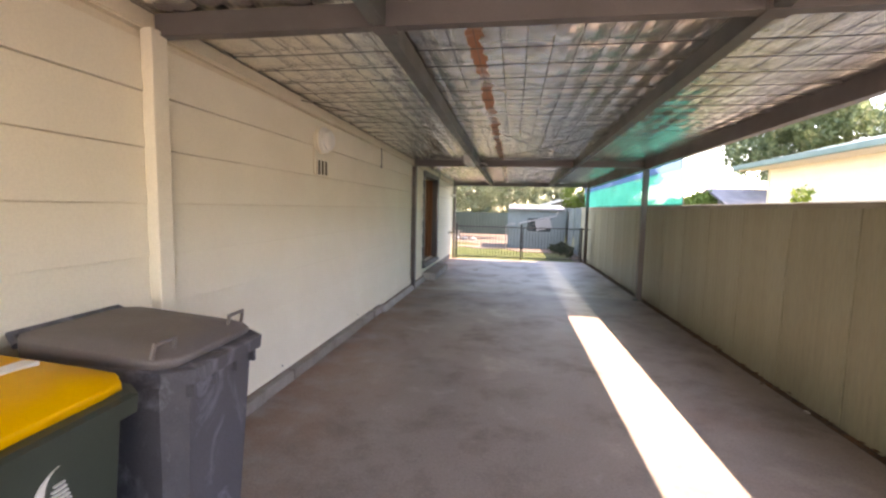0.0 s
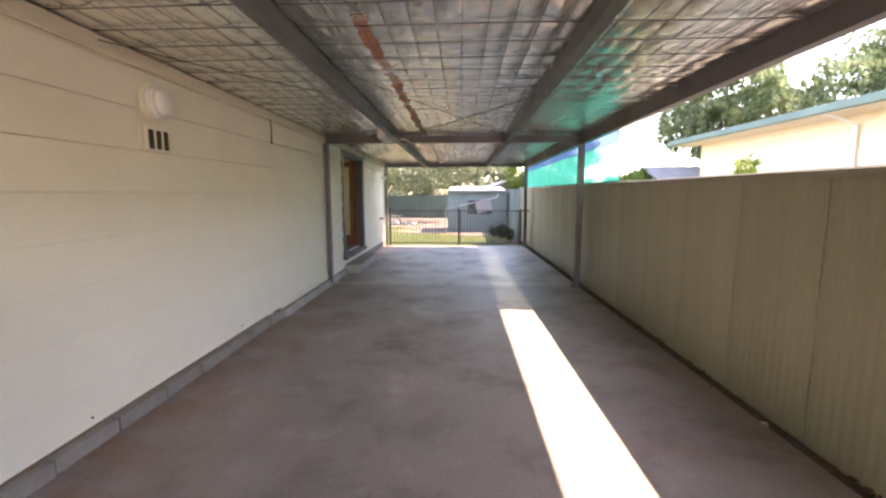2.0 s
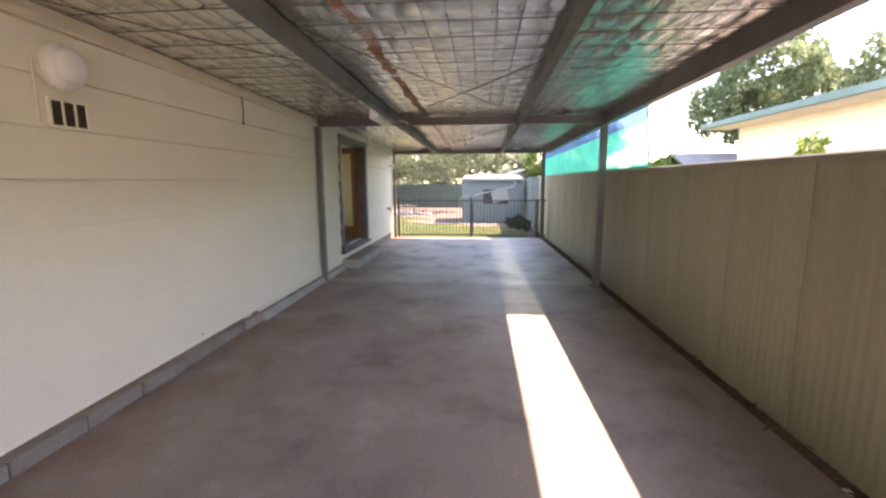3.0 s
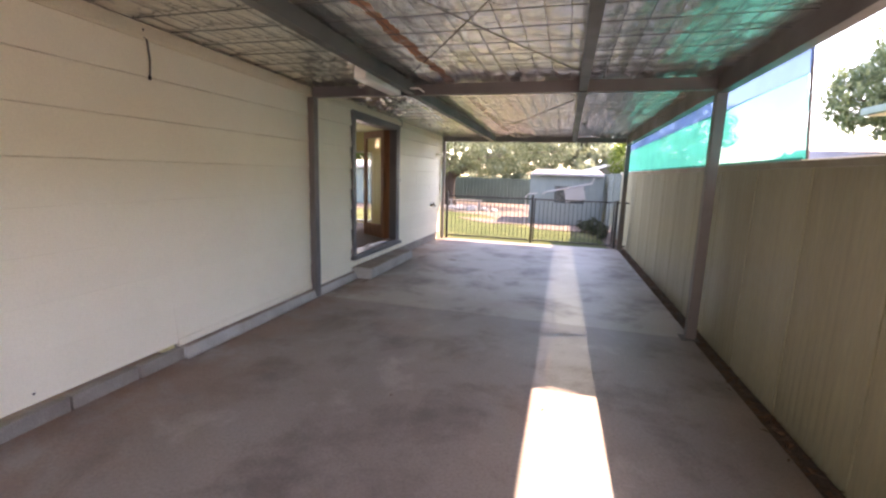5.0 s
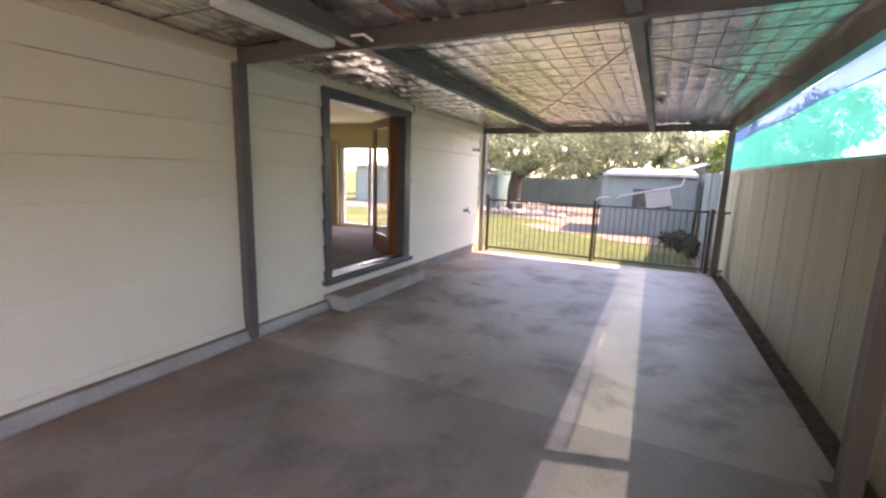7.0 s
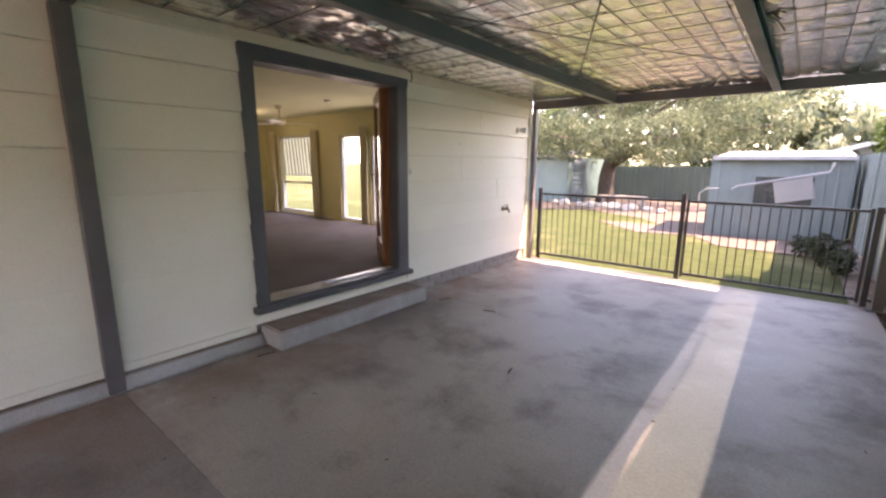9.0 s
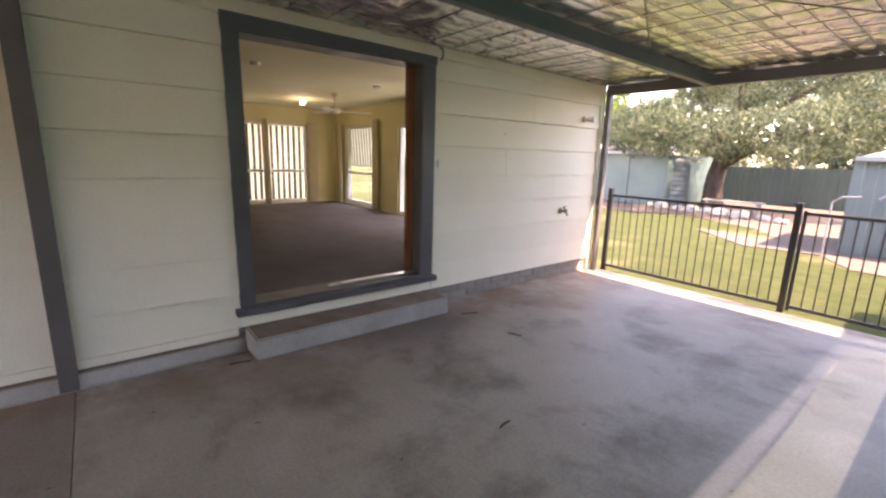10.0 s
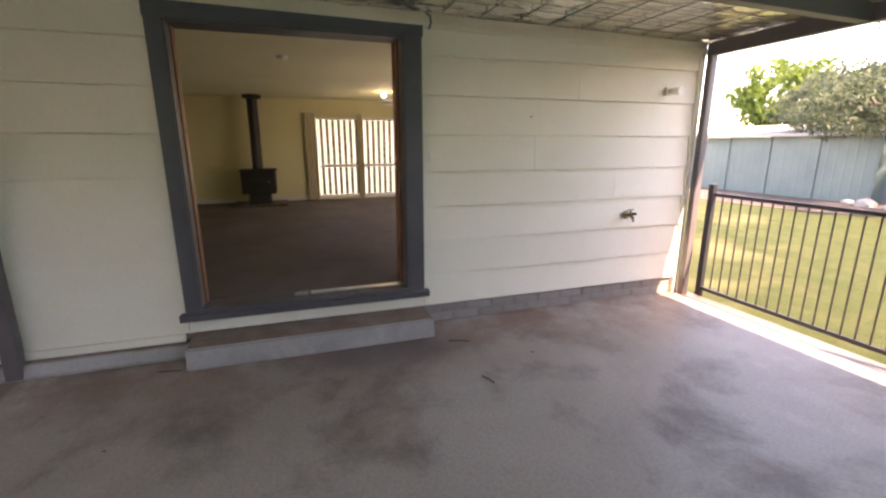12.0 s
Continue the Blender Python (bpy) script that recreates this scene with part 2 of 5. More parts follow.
def grass_material():
    m, n, l, b = nodes_of("lawn_and_bounce_ground")
    co = coords(n, l)
    big = noise_node(n, l, co, 0.35, 4, 0.6)
    mid = noise_node(n, l, co, 3.0, 5, 0.7)
    fine = noise_node(n, l, co, 90, 3, 0.7)
    col = blend(n, l, ramp(n, l, mid, 0.35, 0.65), (0.050, 0.072, 0.020), (0.088, 0.10, 0.037))
    col = blend(n, l, ramp(n, l, big, 0.52, 0.66, 0, 0.8), col, (0.21, 0.19, 0.09))
    sep = n.new("ShaderNodeSeparateXYZ")
    l.new(co, sep.inputs[0])
    # unseen ground short of the lawn, made pale to bounce light into the carport
    edge = ramp(n, l, sep.outputs[1], 13.2, 13.3)
    col = blend(n, l, edge, blend(n, l, ramp(n, l, mid, 0.4, 0.6), (0.45, 0.40, 0.34), (0.38, 0.33, 0.27)), col)
    col = blend(n, l, 0.5, col, ramp_rgb(n, l, fine), "MULTIPLY")
    l.new(col, b.inputs["Base Color"])
    b.inputs["Roughness"].default_value = 0.95
    b.inputs["Specular IOR Level"].default_value = 0.15
    bumped(n, l, b, fine, 1.0, 0.03)
    return m


def leaf_material(name, c1, c2):
    m, n, l, b = nodes_of(name)
    isl = n.new("ShaderNodeNewGeometry").outputs["Random Per Island"]
    col = blend(n, l, isl, c1, c2)
    l.new(col, b.inputs["Base Color"])
    b.inputs["Roughness"].default_value = 0.55
    tr = n.new("ShaderNodeBsdfTranslucent")
    l.new(col, tr.inputs[0])
    mx = n.new("ShaderNodeMixShader")
    mx.inputs[0].default_value = 0.5
    l.new(b.outputs[0], mx.inputs[1])
    l.new(tr.outputs[0], mx.inputs[2])
    l.new(mx.outputs[0], n["Material Output"].inputs[0])
    return m


def shade_cloth_material(name, c1, c2, tint):
    m, n, l, b = nodes_of(name)
    co = coords(n, l)
    w = noise_node(n, l, co, 2.5, 4, 0.6)
    col = blend(n, l, ramp(n, l, w, 0.35, 0.65), c1, c2)
    l.new(col, b.inputs["Base Color"])
    b.inputs["Roughness"].default_value = 0.6
    tl = n.new("ShaderNodeBsdfTranslucent")
    l.new(col, tl.inputs[0])
    tp = n.new("ShaderNodeBsdfTransparent")
    m1, m2 = n.new("ShaderNodeMixShader"), n.new("ShaderNodeMixShader")
    m1.inputs[0].default_value, m2.inputs[0].default_value = 0.6, 0.36
    tp.inputs[0].default_value = (*tint, 1)
    l.new(b.outputs[0], m1.inputs[1])
    l.new(tl.outputs[0], m1.inputs[2])
    l.new(m1.outputs[0], m2.inputs[1])
    l.new(tp.outputs[0], m2.inputs[2])
    l.new(m2.outputs[0], n["Material Output"].inputs[0])
    return m


def glass_material(name, tint=(1, 1, 1), gloss=0.08):
    m, n, l, b = nodes_of(name)
    tp, gl = n.new("ShaderNodeBsdfTransparent"), n.new("ShaderNodeBsdfGlossy")
    tp.inputs[0].default_value = (*tint, 1)
    gl.inputs["Roughness"].default_value = 0.02
    fr, mx, pw = n.new("ShaderNodeLayerWeight"), n.new("ShaderNodeMixShader"), n.new("ShaderNodeMath")
    pw.operation = "POWER"
    l.new(fr.outputs["Facing"], pw.inputs[0])
    pw.inputs[1].default_value = 4.0
    l.new(ramp(n, l, pw.outputs[0], 0, 1, 0.03, 0.7), mx.inputs[0])
    l.new(tp.outputs[0], mx.inputs[1])
    l.new(gl.outputs[0], mx.inputs[2])
    l.new(mx.outputs[0], n["Material Output"].inputs[0])
    return m


def glow_material(name, colour, strength):
    m, n, l, b = nodes_of(name)
    b.inputs["Base Color"].default_value = (*colour, 1)
    b.inputs["Emission Color"].default_value = (*colour, 1)
    b.inputs["Emission Strength"].default_value = strength
    return m


CONCRETE = concrete_material("stained_concrete", (0.31, 0.267, 0.243), (0.24, 0.206, 0.187))
# same concrete, with the stronger light at the rear put into its colour
CONCRETE_REAR_LIT = concrete_material("rear_lit_stained_concrete", (0.42, 0.37, 0.322), (0.325, 0.285, 0.247))
FOIL, GRASS = foil_material(), grass_material()
LEAF = leaf_material("olive_grey_foliage", (0.045, 0.068, 0.032), (0.165, 0.19, 0.105))
LEAF_BRIGHT = leaf_material("bright_green_foliage", (0.09, 0.155, 0.025), (0.19, 0.26, 0.055))
# near-black leaves, dark enough to pass for the fence's shadow
LEAF_SHADOW = leaf_material("shadow_stand_in_foliage", (0.018, 0.028, 0.014), (0.05, 0.062, 0.03))
# distant foliage: the haze in between is mixed into these two leaf colours
LEAF_MID = leaf_material("hazy_mid_green_foliage", (0.09, 0.14, 0.07), (0.21, 0.26, 0.14))
LEAF_FAR = leaf_material("hazy_grey_green_foliage", (0.16, 0.205, 0.13), (0.30, 0.33, 0.22))
NET, GLASS = shade_cloth_material("green_shade_cloth", (0.004, 0.25, 0.22), (0.01, 0.31, 0.275), (0.23, 0.31, 0.33)), glass_material("clear_glass")
BLUE_BAND = shade_cloth_material("blue_woven_band", (0.03, 0.08, 0.2), (0.04, 0.1, 0.25), (0.18, 0.24, 0.33))
LAMP_GLOW = glow_material("warm_lit_globe", (1.0, 0.86, 0.6), 1.5)

# ---------- mesh helpers ----------


def box(bm, x0, x1, y0, y1, z0, z1, bev=0.0):
    vs = [bm.verts.new((x, y, z)) for x in (x0, x1) for y in (y0, y1) for z in (z0, z1)]
    fs = [bm.faces.new([vs[i] for i in q]) for q in ((0, 1, 3, 2), (4, 6, 7, 5), (0, 4, 5, 1), (2, 3, 7, 6), (0, 2, 6, 4), (1, 5, 7, 3))]
    if bev:
        bmesh.ops.bevel(bm, geom=list({e for f in fs for e in f.edges}), offset=bev, segments=2, affect="EDGES", profile=0.6)
    return bm


def tube(bm, pts, r, n=8, caps=True):
    """A round bar along pts; r is one radius or one for each point."""
    pts = [Vector(p) for p in pts]
    rs = list(r) if isinstance(r, (list, tuple)) else [r] * len(pts)
    rings = []
    side = None
    for i, p in enumerate(pts):
        d = (pts[min(i + 1, len(pts) - 1)] - pts[max(i - 1, 0)]).normalized()
        if side is None or abs(side.dot(d)) > 0.95:
            side = d.orthogonal().normalized()
        side = (side - d * side.dot(d)).normalized()
        up = d.cross(side)
        rings.append([bm.verts.new(p + rs[i] * (math.cos(a) * side + math.sin(a) * up)) for a in (2 * math.pi * k / n for k in range(n))])
    for a, b in zip(rings, rings[1:]):
        for k in range(n):
            bm.faces.new((a[k], a[(k + 1) % n], b[(k + 1) % n], b[k]))
    if caps:
        bm.faces.new(rings[0][::-1])
        bm.faces.new(rings[-1])
    return bm


def lathe(bm, profile, n=24, axis="z", at=(0, 0, 0)):
    """Turns (radius, height) pairs round an axis."""
    rings = []
    for r, h in profile:
        ring = []
        for k in range(n):
            a = 2 * math.pi * k / n
            u, v = r * math.cos(a), r * math.sin(a)
            p = {"z": (u, v, h), "x": (h, u, v), "y": (v, h, u)}[axis]
            ring.append(bm.verts.new(Vector(p) + Vector(at)))
        rings.append(ring)
    for a, b in zip(rings, rings[1:]):
        for k in range(n):
            bm.faces.new((a[k], a[(k + 1) % n], b[(k + 1) % n], b[k]))
    bm.faces.new(rings[0][::-1])
    bm.faces.new(rings[-1])
    return bm


def prism(bm, outline, y0, y1, axis="y"):
    """Extrudes an outline of (x, z) pairs along y, or of (y, z) along x, or of (x, y) along z."""
    put = {"y": lambda a, b, c: (a, c, b), "x": lambda a, b, c: (c, a, b), "z": lambda a, b, c: (a, b, c)}[axis]
    a = [bm.verts.new(put(p[0], p[1], y0)) for p in outline]
    b = [bm.verts.new(put(p[0], p[1], y1)) for p in outline]
    k = len(a)
    for i in range(k):
        bm.faces.new((a[i], a[(i + 1) % k], b[(i + 1) % k], b[i]))
    bm.faces.new(a[::-1])
    bm.faces.new(b)
    return bm


def B():
    return bmesh.new()


def mesh_of(name, bm, material, smooth=False):
    bmesh.ops.recalc_face_normals(bm, faces=bm.faces)
    me = bpy.data.meshes.new(name)
    bm.to_mesh(me)
    bm.free()
    me.materials.append(material)
    if smooth:
        me.polygons.foreach_set("use_smooth", [True] * len(me.polygons))
    return me


def part(name, bm, material, parent, label="", smooth=False):
    ob = new(name, mesh_of(name, bm, material, smooth))
    ob.parent = parent
    return tagged(ob, label)


def thing(name, label, category, at=(0, 0, 0), turn=0.0, group=""):
    root = new(name)
    root.empty_display_size = 0.1
    root.matrix_basis = pose(*at, 0, 0, turn)
    return tagged(root, label, category, group)


def setting(name, bm, material, label="", category="", smooth=False):
    return tagged(new(name, mesh_of(name, bm, material, smooth)), label, category, kind="structure")


def piece(name, me, parent, at, turn=(0, 0, 0)):
    ob = new(name, me)
    ob.parent = parent
    ob.matrix_basis = pose(*at, *turn)
    return ob

# ---------- plan ----------
WALL_X, SKEW = -1.98, -0.018          # house wall face; drift of the fence line in x for each metre of y
REAR_Y, MID_Y, FRONT_Y = 13.70, 8.20, 2.10
SILL_Z, FLOOR_IN, CEIL_IN = 0.27, 0.34, 2.42


def beam_z(y):
    """Underside of the carport beams; the roof falls gently to the rear."""
    return 2.445 - 0.0145 * (y - FRONT_Y)


def foil_z(y):
    return beam_z(y) + 0.115


def fence_x(y):
    return 2.55 + SKEW * y


def post_x(y):
    return 2.37 + SKEW * y


# ---------- ground ----------
bm = B()
for x0, x1, y0, y1 in ((-400, 400, -400, 400),):
    vs = [bm.verts.new(p) for p in ((x0, y0, -0.07), (x1, y0, -0.07), (x1, y1, -0.07), (x0, y1, -0.07))]
    bm.faces.new(vs)
setting("ground", bm, GRASS, "lawn of short green grass with dry patches", "lawn")

slab = setting("floor", box(B(), -2.3, 2.2, -6.0, 13.7, -0.14, -0.05), MORTAR, "stained grey concrete carport slab with control joints", "concrete floor")


def slab_panel(y0, y1):
    bm = B()
    prism(bm, [(-2.3, y0), (2.45 - 0.025 * y0, y0), (2.45 - 0.025 * y1, y1), (-2.3, y1)], -0.12, 0.0, "z")
    bmesh.ops.bevel(bm, geom=[e for e in bm.edges if all(v.co.z > -0.01 for v in e.verts)], offset=0.002, segments=1, affect="EDGES")
    part("slab_panel", bm, CONCRETE_REAR_LIT if y0 > 8 else CONCRETE, slab)


for y0, y1 in ((-6.0, -1.5), (-1.496, 8.198), (8.202, 13.80)):
    slab_panel(y0, y1)
bm = B()
prism(bm, [(2.2, -6), (2.9, -6), (2.62, 17), (1.9, 17)], -0.12, -0.035, "z")
setting("dirt_strip", bm, DIRT, "strip of brown dirt and leaf litter beside the fence", "soil")
bm = B()
prism(bm, [(-1.5, 18.1), (-0.4, 18.35), (0.2, 17.3), (3.4, 17.0), (3.4, 19.6), (-3, 19.6)], -0.1, -0.055, "z")
setting("garden_bed", bm, RED_SOIL, "bare reddish soil bed in front of the shed", "soil")
bm = B()
prism(bm, [(-8, 23.3), (-5, 22.6), (-2.2, 21), (-1.0, 19.2), (0, 19), (0, 29), (-9, 29)], -0.1, -0.062, "z")
setting("bare_earth", bm, RED_SOIL, "bare reddish earth under the tree", "soil")

# darker strip of ground along the foot of the long shed
bm = B()
prism(bm, [(-14, 20.6), (-9, 20.9), (-5.6, 21.4), (-3.8, 22.6), (-4.2, 24.1), (-14, 24.1)], -0.1, -0.052, "z")
setting("dark_ground_strip", bm, DIRT, "dark strip of ground along the foot of the long shed", "soil")

# ---------- house wall ----------


def pierced(bm, axis, a0, a1, z0, z1, t0, t1, holes):
    """A wall along axis from a0 to a1, between t0 and t1 thick, with holes (a, b, low, high) right through it."""
    cuts = sorted({a0, a1, *(v for h in holes for v in h[:2])})
    for p, q in zip(cuts, cuts[1:]):
        mid = (p + q) / 2
        spans = [(z0, z1)]
        for a, b, lo, hi in holes:
            if a < mid < b:
                spans = [s for u, v in spans for s in ((u, min(v, lo)), (max(u, hi), v)) if s[1] - s[0] > 1e-4]
        for u, v in spans:
            if axis == "y":
                box(bm, t0, t1, p, q, u, v)
            else:
                box(bm, p, q, t0, t1, u, v)
    return bm


DOOR = (9.27, 10.83, 0.330, 2.272)
house = setting("wall_house", pierced(B(), "y", -5.0, 13.66, 0.158, 2.62, -2.13, -1.998, [DOOR]), CREAM_TRIM, "cream painted plank-clad house wall above a brick plinth", "house wall")

ROWS_Z = [0.165, 0.43, 0.715, 1.0, 1.28, 1.565, 1.86, 2.15, 2.42]


def board(y0, y1, z0, z1):
    bm = B()
    prism(bm, [(-1.997, z0 + 0.003), (-1.9655, z0 + 0.003), (-1.9645, z0 + 0.008), (-1.986, z1 - 0.0008), (-1.997, z1 - 0.0008)], y0 + 0.0012, y1 - 0.0012, "y")
    part("board", bm, CREAM, house)


BUTTS = {4: [11.95], 6: [12.35], 3: [12.8]}
for i, (z0, z1) in enumerate(zip(ROWS_Z, ROWS_Z[1:])):
    cuts = sorted([-5.0, 2.05, 13.62] + ([6.2] if i == 0 else []) + BUTTS.get(i, []))
    if z0 < 2.36 and z1 > 0.28:
        cuts = sorted([c for c in cuts if not 9.0 < c < 11.1] + [9.19, 10.96])
    for a, b in zip(cuts, cuts[1:]):
        if a >= 9.18 and b <= 10.97 and z0 < 2.36 and z1 > 0.28:
            if z0 < 0.28:
                board(a, b, z0, 0.262)
            elif z1 > 2.37:
                board(a, b, 2.375, z1)
            continue
        board(a, b, (0.135 if b <= 6.2 else 0.165) if i == 0 else z0, z1)
part("flashing", box(B(), -1.997, -1.958, 6.2, 9.16, 0.108, 0.166, 0.003), CREAM, house, "cream bottom strip under the cladding")

# ledger board under the roof, following its fall
bm = B()
ys = (-5.0, 13.68)
for x0, x1, dz0, dz1 in ((-1.997, -1.955, -0.10, 0.01), (-1.955, -1.94, -0.09, -0.055)):
    a = [bm.verts.new((x, ys[0], foil_z(ys[0]) + d)) for x, d in ((x0, dz0), (x1, dz0), (x1, dz1), (x0, dz1))]
    b = [bm.verts.new((x, ys[1], foil_z(ys[1]) + d)) for x, d in ((x0, dz0), (x1, dz0), (x1, dz1), (x0, dz1))]
    for k in range(4):
        bm.faces.new((a[k], a[(k + 1) % 4], b[(k + 1) % 4], b[k]))
    bm.faces.new(a[::-1])
    bm.faces.new(b)
setting("trim", bm, CREAM_TRIM, "cream timber ledger board along the top of the wall", "trim")
bm = B()
box(bm, -2.14, -1.955, 13.62, 13.68, 0.0, 2.40, 0.004)
setting("corner_board", bm, CREAM, "cream corner board at the end of the house wall", "trim")
bm = B()
box(bm, -1.975, -1.905, 2.005, 2.11, 0.1, foil_z(2.1) - 0.09, 0.006)
setting("cover_strip", bm, CREAM, "cream boxed-in downpipe on the house wall", "trim")

# ---------- doorway ----------
frame_ob = thing("door_frame", "charcoal painted timber door surround with a projecting sill", "door frame", (WALL_X, 10.05, SILL_Z))


def at_frame(bm):
    bmesh.ops.translate(bm, verts=bm.verts, vec=(-WALL_X, -10.05, -SILL_Z))
    return bm


part("jamb", at_frame(box(box(B(), -1.997, -1.945, 9.185, 9.285, 0.335, 2.265, 0.004), -2.16, -1.955, 9.262, 9.295, 0.345, 2.265)), DARK_TRIM, frame_ob)
part("jamb", at_frame(box(box(B(), -1.997, -1.945, 10.815, 10.955, 0.335, 2.265, 0.004), -2.16, -1.955, 10.805, 10.838, 0.345, 2.265)), DARK_TRIM, frame_ob)
part("head", at_frame(box(box(B(), -1.997, -1.942, 9.18, 10.965, 2.265, 2.37, 0.004), -2.16, -1.955, 9.262, 10.838, 2.25, 2.28)), DARK_TRIM, frame_ob)
part("sill", at_frame(box(box(B(), -1.997, -1.905, 9.15, 10.99, 0.268, 0.318, 0.006), -2.16, -1.94, 9.19, 10.95, 0.318, 0.345, 0.003)), DARK_TRIM, frame_ob)
part("jamb_lining", at_frame(box(B(), -2.168, -2.075, 9.288, 9.305, 0.345, 2.25)), TIMBER, frame_ob, "red-brown timber lining")
part("jamb_lining", at_frame(box(B(), -2.168, -2.075, 10.795, 10.812, 0.345, 2.25)), TIMBER, frame_ob, "red-brown timber lining")
part("threshold", at_frame(box(B(), -2.10, -2.045, 10.05, 10.80, 0.345, 0.357, 0.003)), ALUMINIUM, frame_ob, "bright metal threshold strip")
part("door_bolt", at_frame(tube(box(B(), -2.075, -2.045, 9.93, 10.03, 0.346, 0.356), [(-2.06, 9.95, 0.36), (-2.06, 10.02, 0.36)], 0.006)), ALUMINIUM, frame_ob)
for hz in (0.6, 1.3, 2.0):
    part("hinge", at_frame(tube(B(), [(-2.165, 10.80, hz - 0.05), (-2.165, 10.80, hz + 0.05)], 0.009)), BLACK_STEEL, frame_ob)


def french_door(at, turn):
    """Timber leaf with one tall pane; local x runs from the hinge."""
    d = thing("door_leaf", "open red-brown timber French door with a tall glass pane", "door", at, turn)
    w, h, t = 0.76, 1.90, 0.038
    for name, bx in (("stile", (0, 0.1, 0, h)), ("stile", (w - 0.1, w, 0, h)), ("rail", (0.1, w - 0.1, 0, 0.22)), ("rail", (0.1, w - 0.1, h - 0.11, h))):
        part(name, box(B(), bx[0], bx[1], -t / 2, t / 2, bx[2], bx[3], 0.004), TIMBER, d)
    bead = B()
    for x0, x1, z0, z1 in ((0.1, 0.112, 0.22, h - 0.11), (w - 0.112, w - 0.1, 0.22, h - 0.11), (0.112, w - 0.112, 0.22, 0.232), (0.112, w - 0.112, h - 0.122, h - 0.11)):
        box(bead, x0, x1, -0.014, 0.014, z0, z1)
    part("glazing_bead", bead, TIMBER, d)
    pane = part("pane", box(B(), 0.105, w - 0.105, -0.002, 0.002, 0.225, h - 0.115), GLASS, d, "clear glass")
    pane.visible_shadow = False
    hb = B()
    for s in (-1, 1):
        box(hb, w - 0.075, w - 0.035, s * (t / 2), s * (t / 2 + 0.006), 0.86, 1.06)
        tube(hb, [(w - 0.055, s * 0.02, 0.99), (w - 0.055, s * 0.06, 0.99), (w - 0.16, s * 0.065, 0.99)], 0.008)
    part("handle", hb, CHROME, d, "brass lever handle")
    part("flush_bolt", box(B(), w - 0.002, w + 0.004, -0.008, 0.008, 0.05, 0.25), ALUMINIUM, d)


french_door((-2.165, 10.79, 0.355), 180 - 37)
# ---------- concrete step ----------
bm = B()
prism(bm, [(9.20, 0.0), (10.965, 0.0), (10.955, 0.16), (9.215, 0.16)], -1.998, -1.68, "x")
bmesh.ops.bevel(bm, geom=[e for e in bm.edges if e.calc_length() > 0.1], offset=0.012, segments=2, affect="EDGES")
bmesh.ops.subdivide_edges(bm, edges=[e for e in bm.edges if e.calc_length() > 0.5], cuts=10)
for v in bm.verts:
    v.co += 0.004 * noise.noise_vector(v.co * 6)
step = new("doorstep", mesh_of("doorstep", bm, STEP_CONC))
tagged(step, "worn grey concrete doorstep below the doorway", "step")

# ---------- carport ----------


def c_channel(bm, p0, p1, w, h, t=0.012, lip=0.02):
    """A cold-formed channel between two points, open to one side."""
    p0, p1 = Vector(p0), Vector(p1)
    d = (p1 - p0).normalized()
    s = d.cross(Vector((0, 0, 1))).normalized()
    o = [(-w / 2, 0), (w / 2, 0), (w / 2, lip), (w / 2 - t, lip), (w / 2 - t, t), (-w / 2 + t, t), (-w / 2 + t, h - t), (w / 2 - t, h - t), (w / 2 - t, h - lip), (w / 2, h - lip), (w / 2, h), (-w / 2, h)]
    a = [bm.verts.new(p0 + s * u + Vector((0, 0, v))) for u, v in o]
    b = [bm.verts.new(p1 + s * u + Vector((0, 0, v))) for u, v in o]
    k = len(o)
    for i in range(k):
        bm.faces.new((a[i], a[(i + 1) % k], b[(i + 1) % k], b[i]))
    bm.faces.new(a[::-1])
    bm.faces.new(b)
    return bm


carport = thing("carport_frame", "grey-brown painted steel carport frame of posts, beams and purlins", "carport", (0, 0, 0))
for y in (FRONT_Y, MID_Y, REAR_Y):
    z = beam_z(y)
    part("beam", box(B(), -1.94, post_x(y) - 0.03, y - 0.035, y + 0.035, z, z + 0.115, 0.004), STEEL, carport)
for y0, y1 in ((-4.5, 13.72),):
    for x in (-0.71, 1.045):
        if x < 0:
            part("purlin", c_channel(B(), (x - 0.03, y1, beam_z(y1) + 0.004), (x, y0, beam_z(y0) + 0.004), 0.075, 0.112), PURLIN, carport)
            continue
        part("purlin", c_channel(B(), (x, y0, beam_z(y0) + 0.004), (x - 0.03, y1, beam_z(y1) + 0.004), 0.075, 0.112), PURLIN, carport)
    part("edge_beam", c_channel(B(), (post_x(y0), y0, beam_z(y0) - 0.035), (post_x(y1), y1, beam_z(y1) - 0.035), 0.085, 0.16), STEEL, carport)
part("post", box(B(), -1.972, -1.895, MID_Y - 0.075, MID_Y + 0.02, 0, beam_z(MID_Y), 0.004), STEEL, carport)
part("post", box(B(), -1.93, -1.87, REAR_Y - 0.04, REAR_Y + 0.03, 0, beam_z(REAR_Y), 0.004), STEEL, carport)
for y in (FRONT_Y - 0.15, MID_Y, REAR_Y + 0.02):
    x = post_x(y)
    part("post", box(B(), x - 0.045, x + 0.045, y - 0.045, y + 0.045, -0.06, beam_z(y), 0.004), STEEL, carport)
    part("base_plate", box(B(), x - 0.09, x + 0.07, y - 0.08, y + 0.08, 0.0, 0.01, 0.002), STEEL, carport)
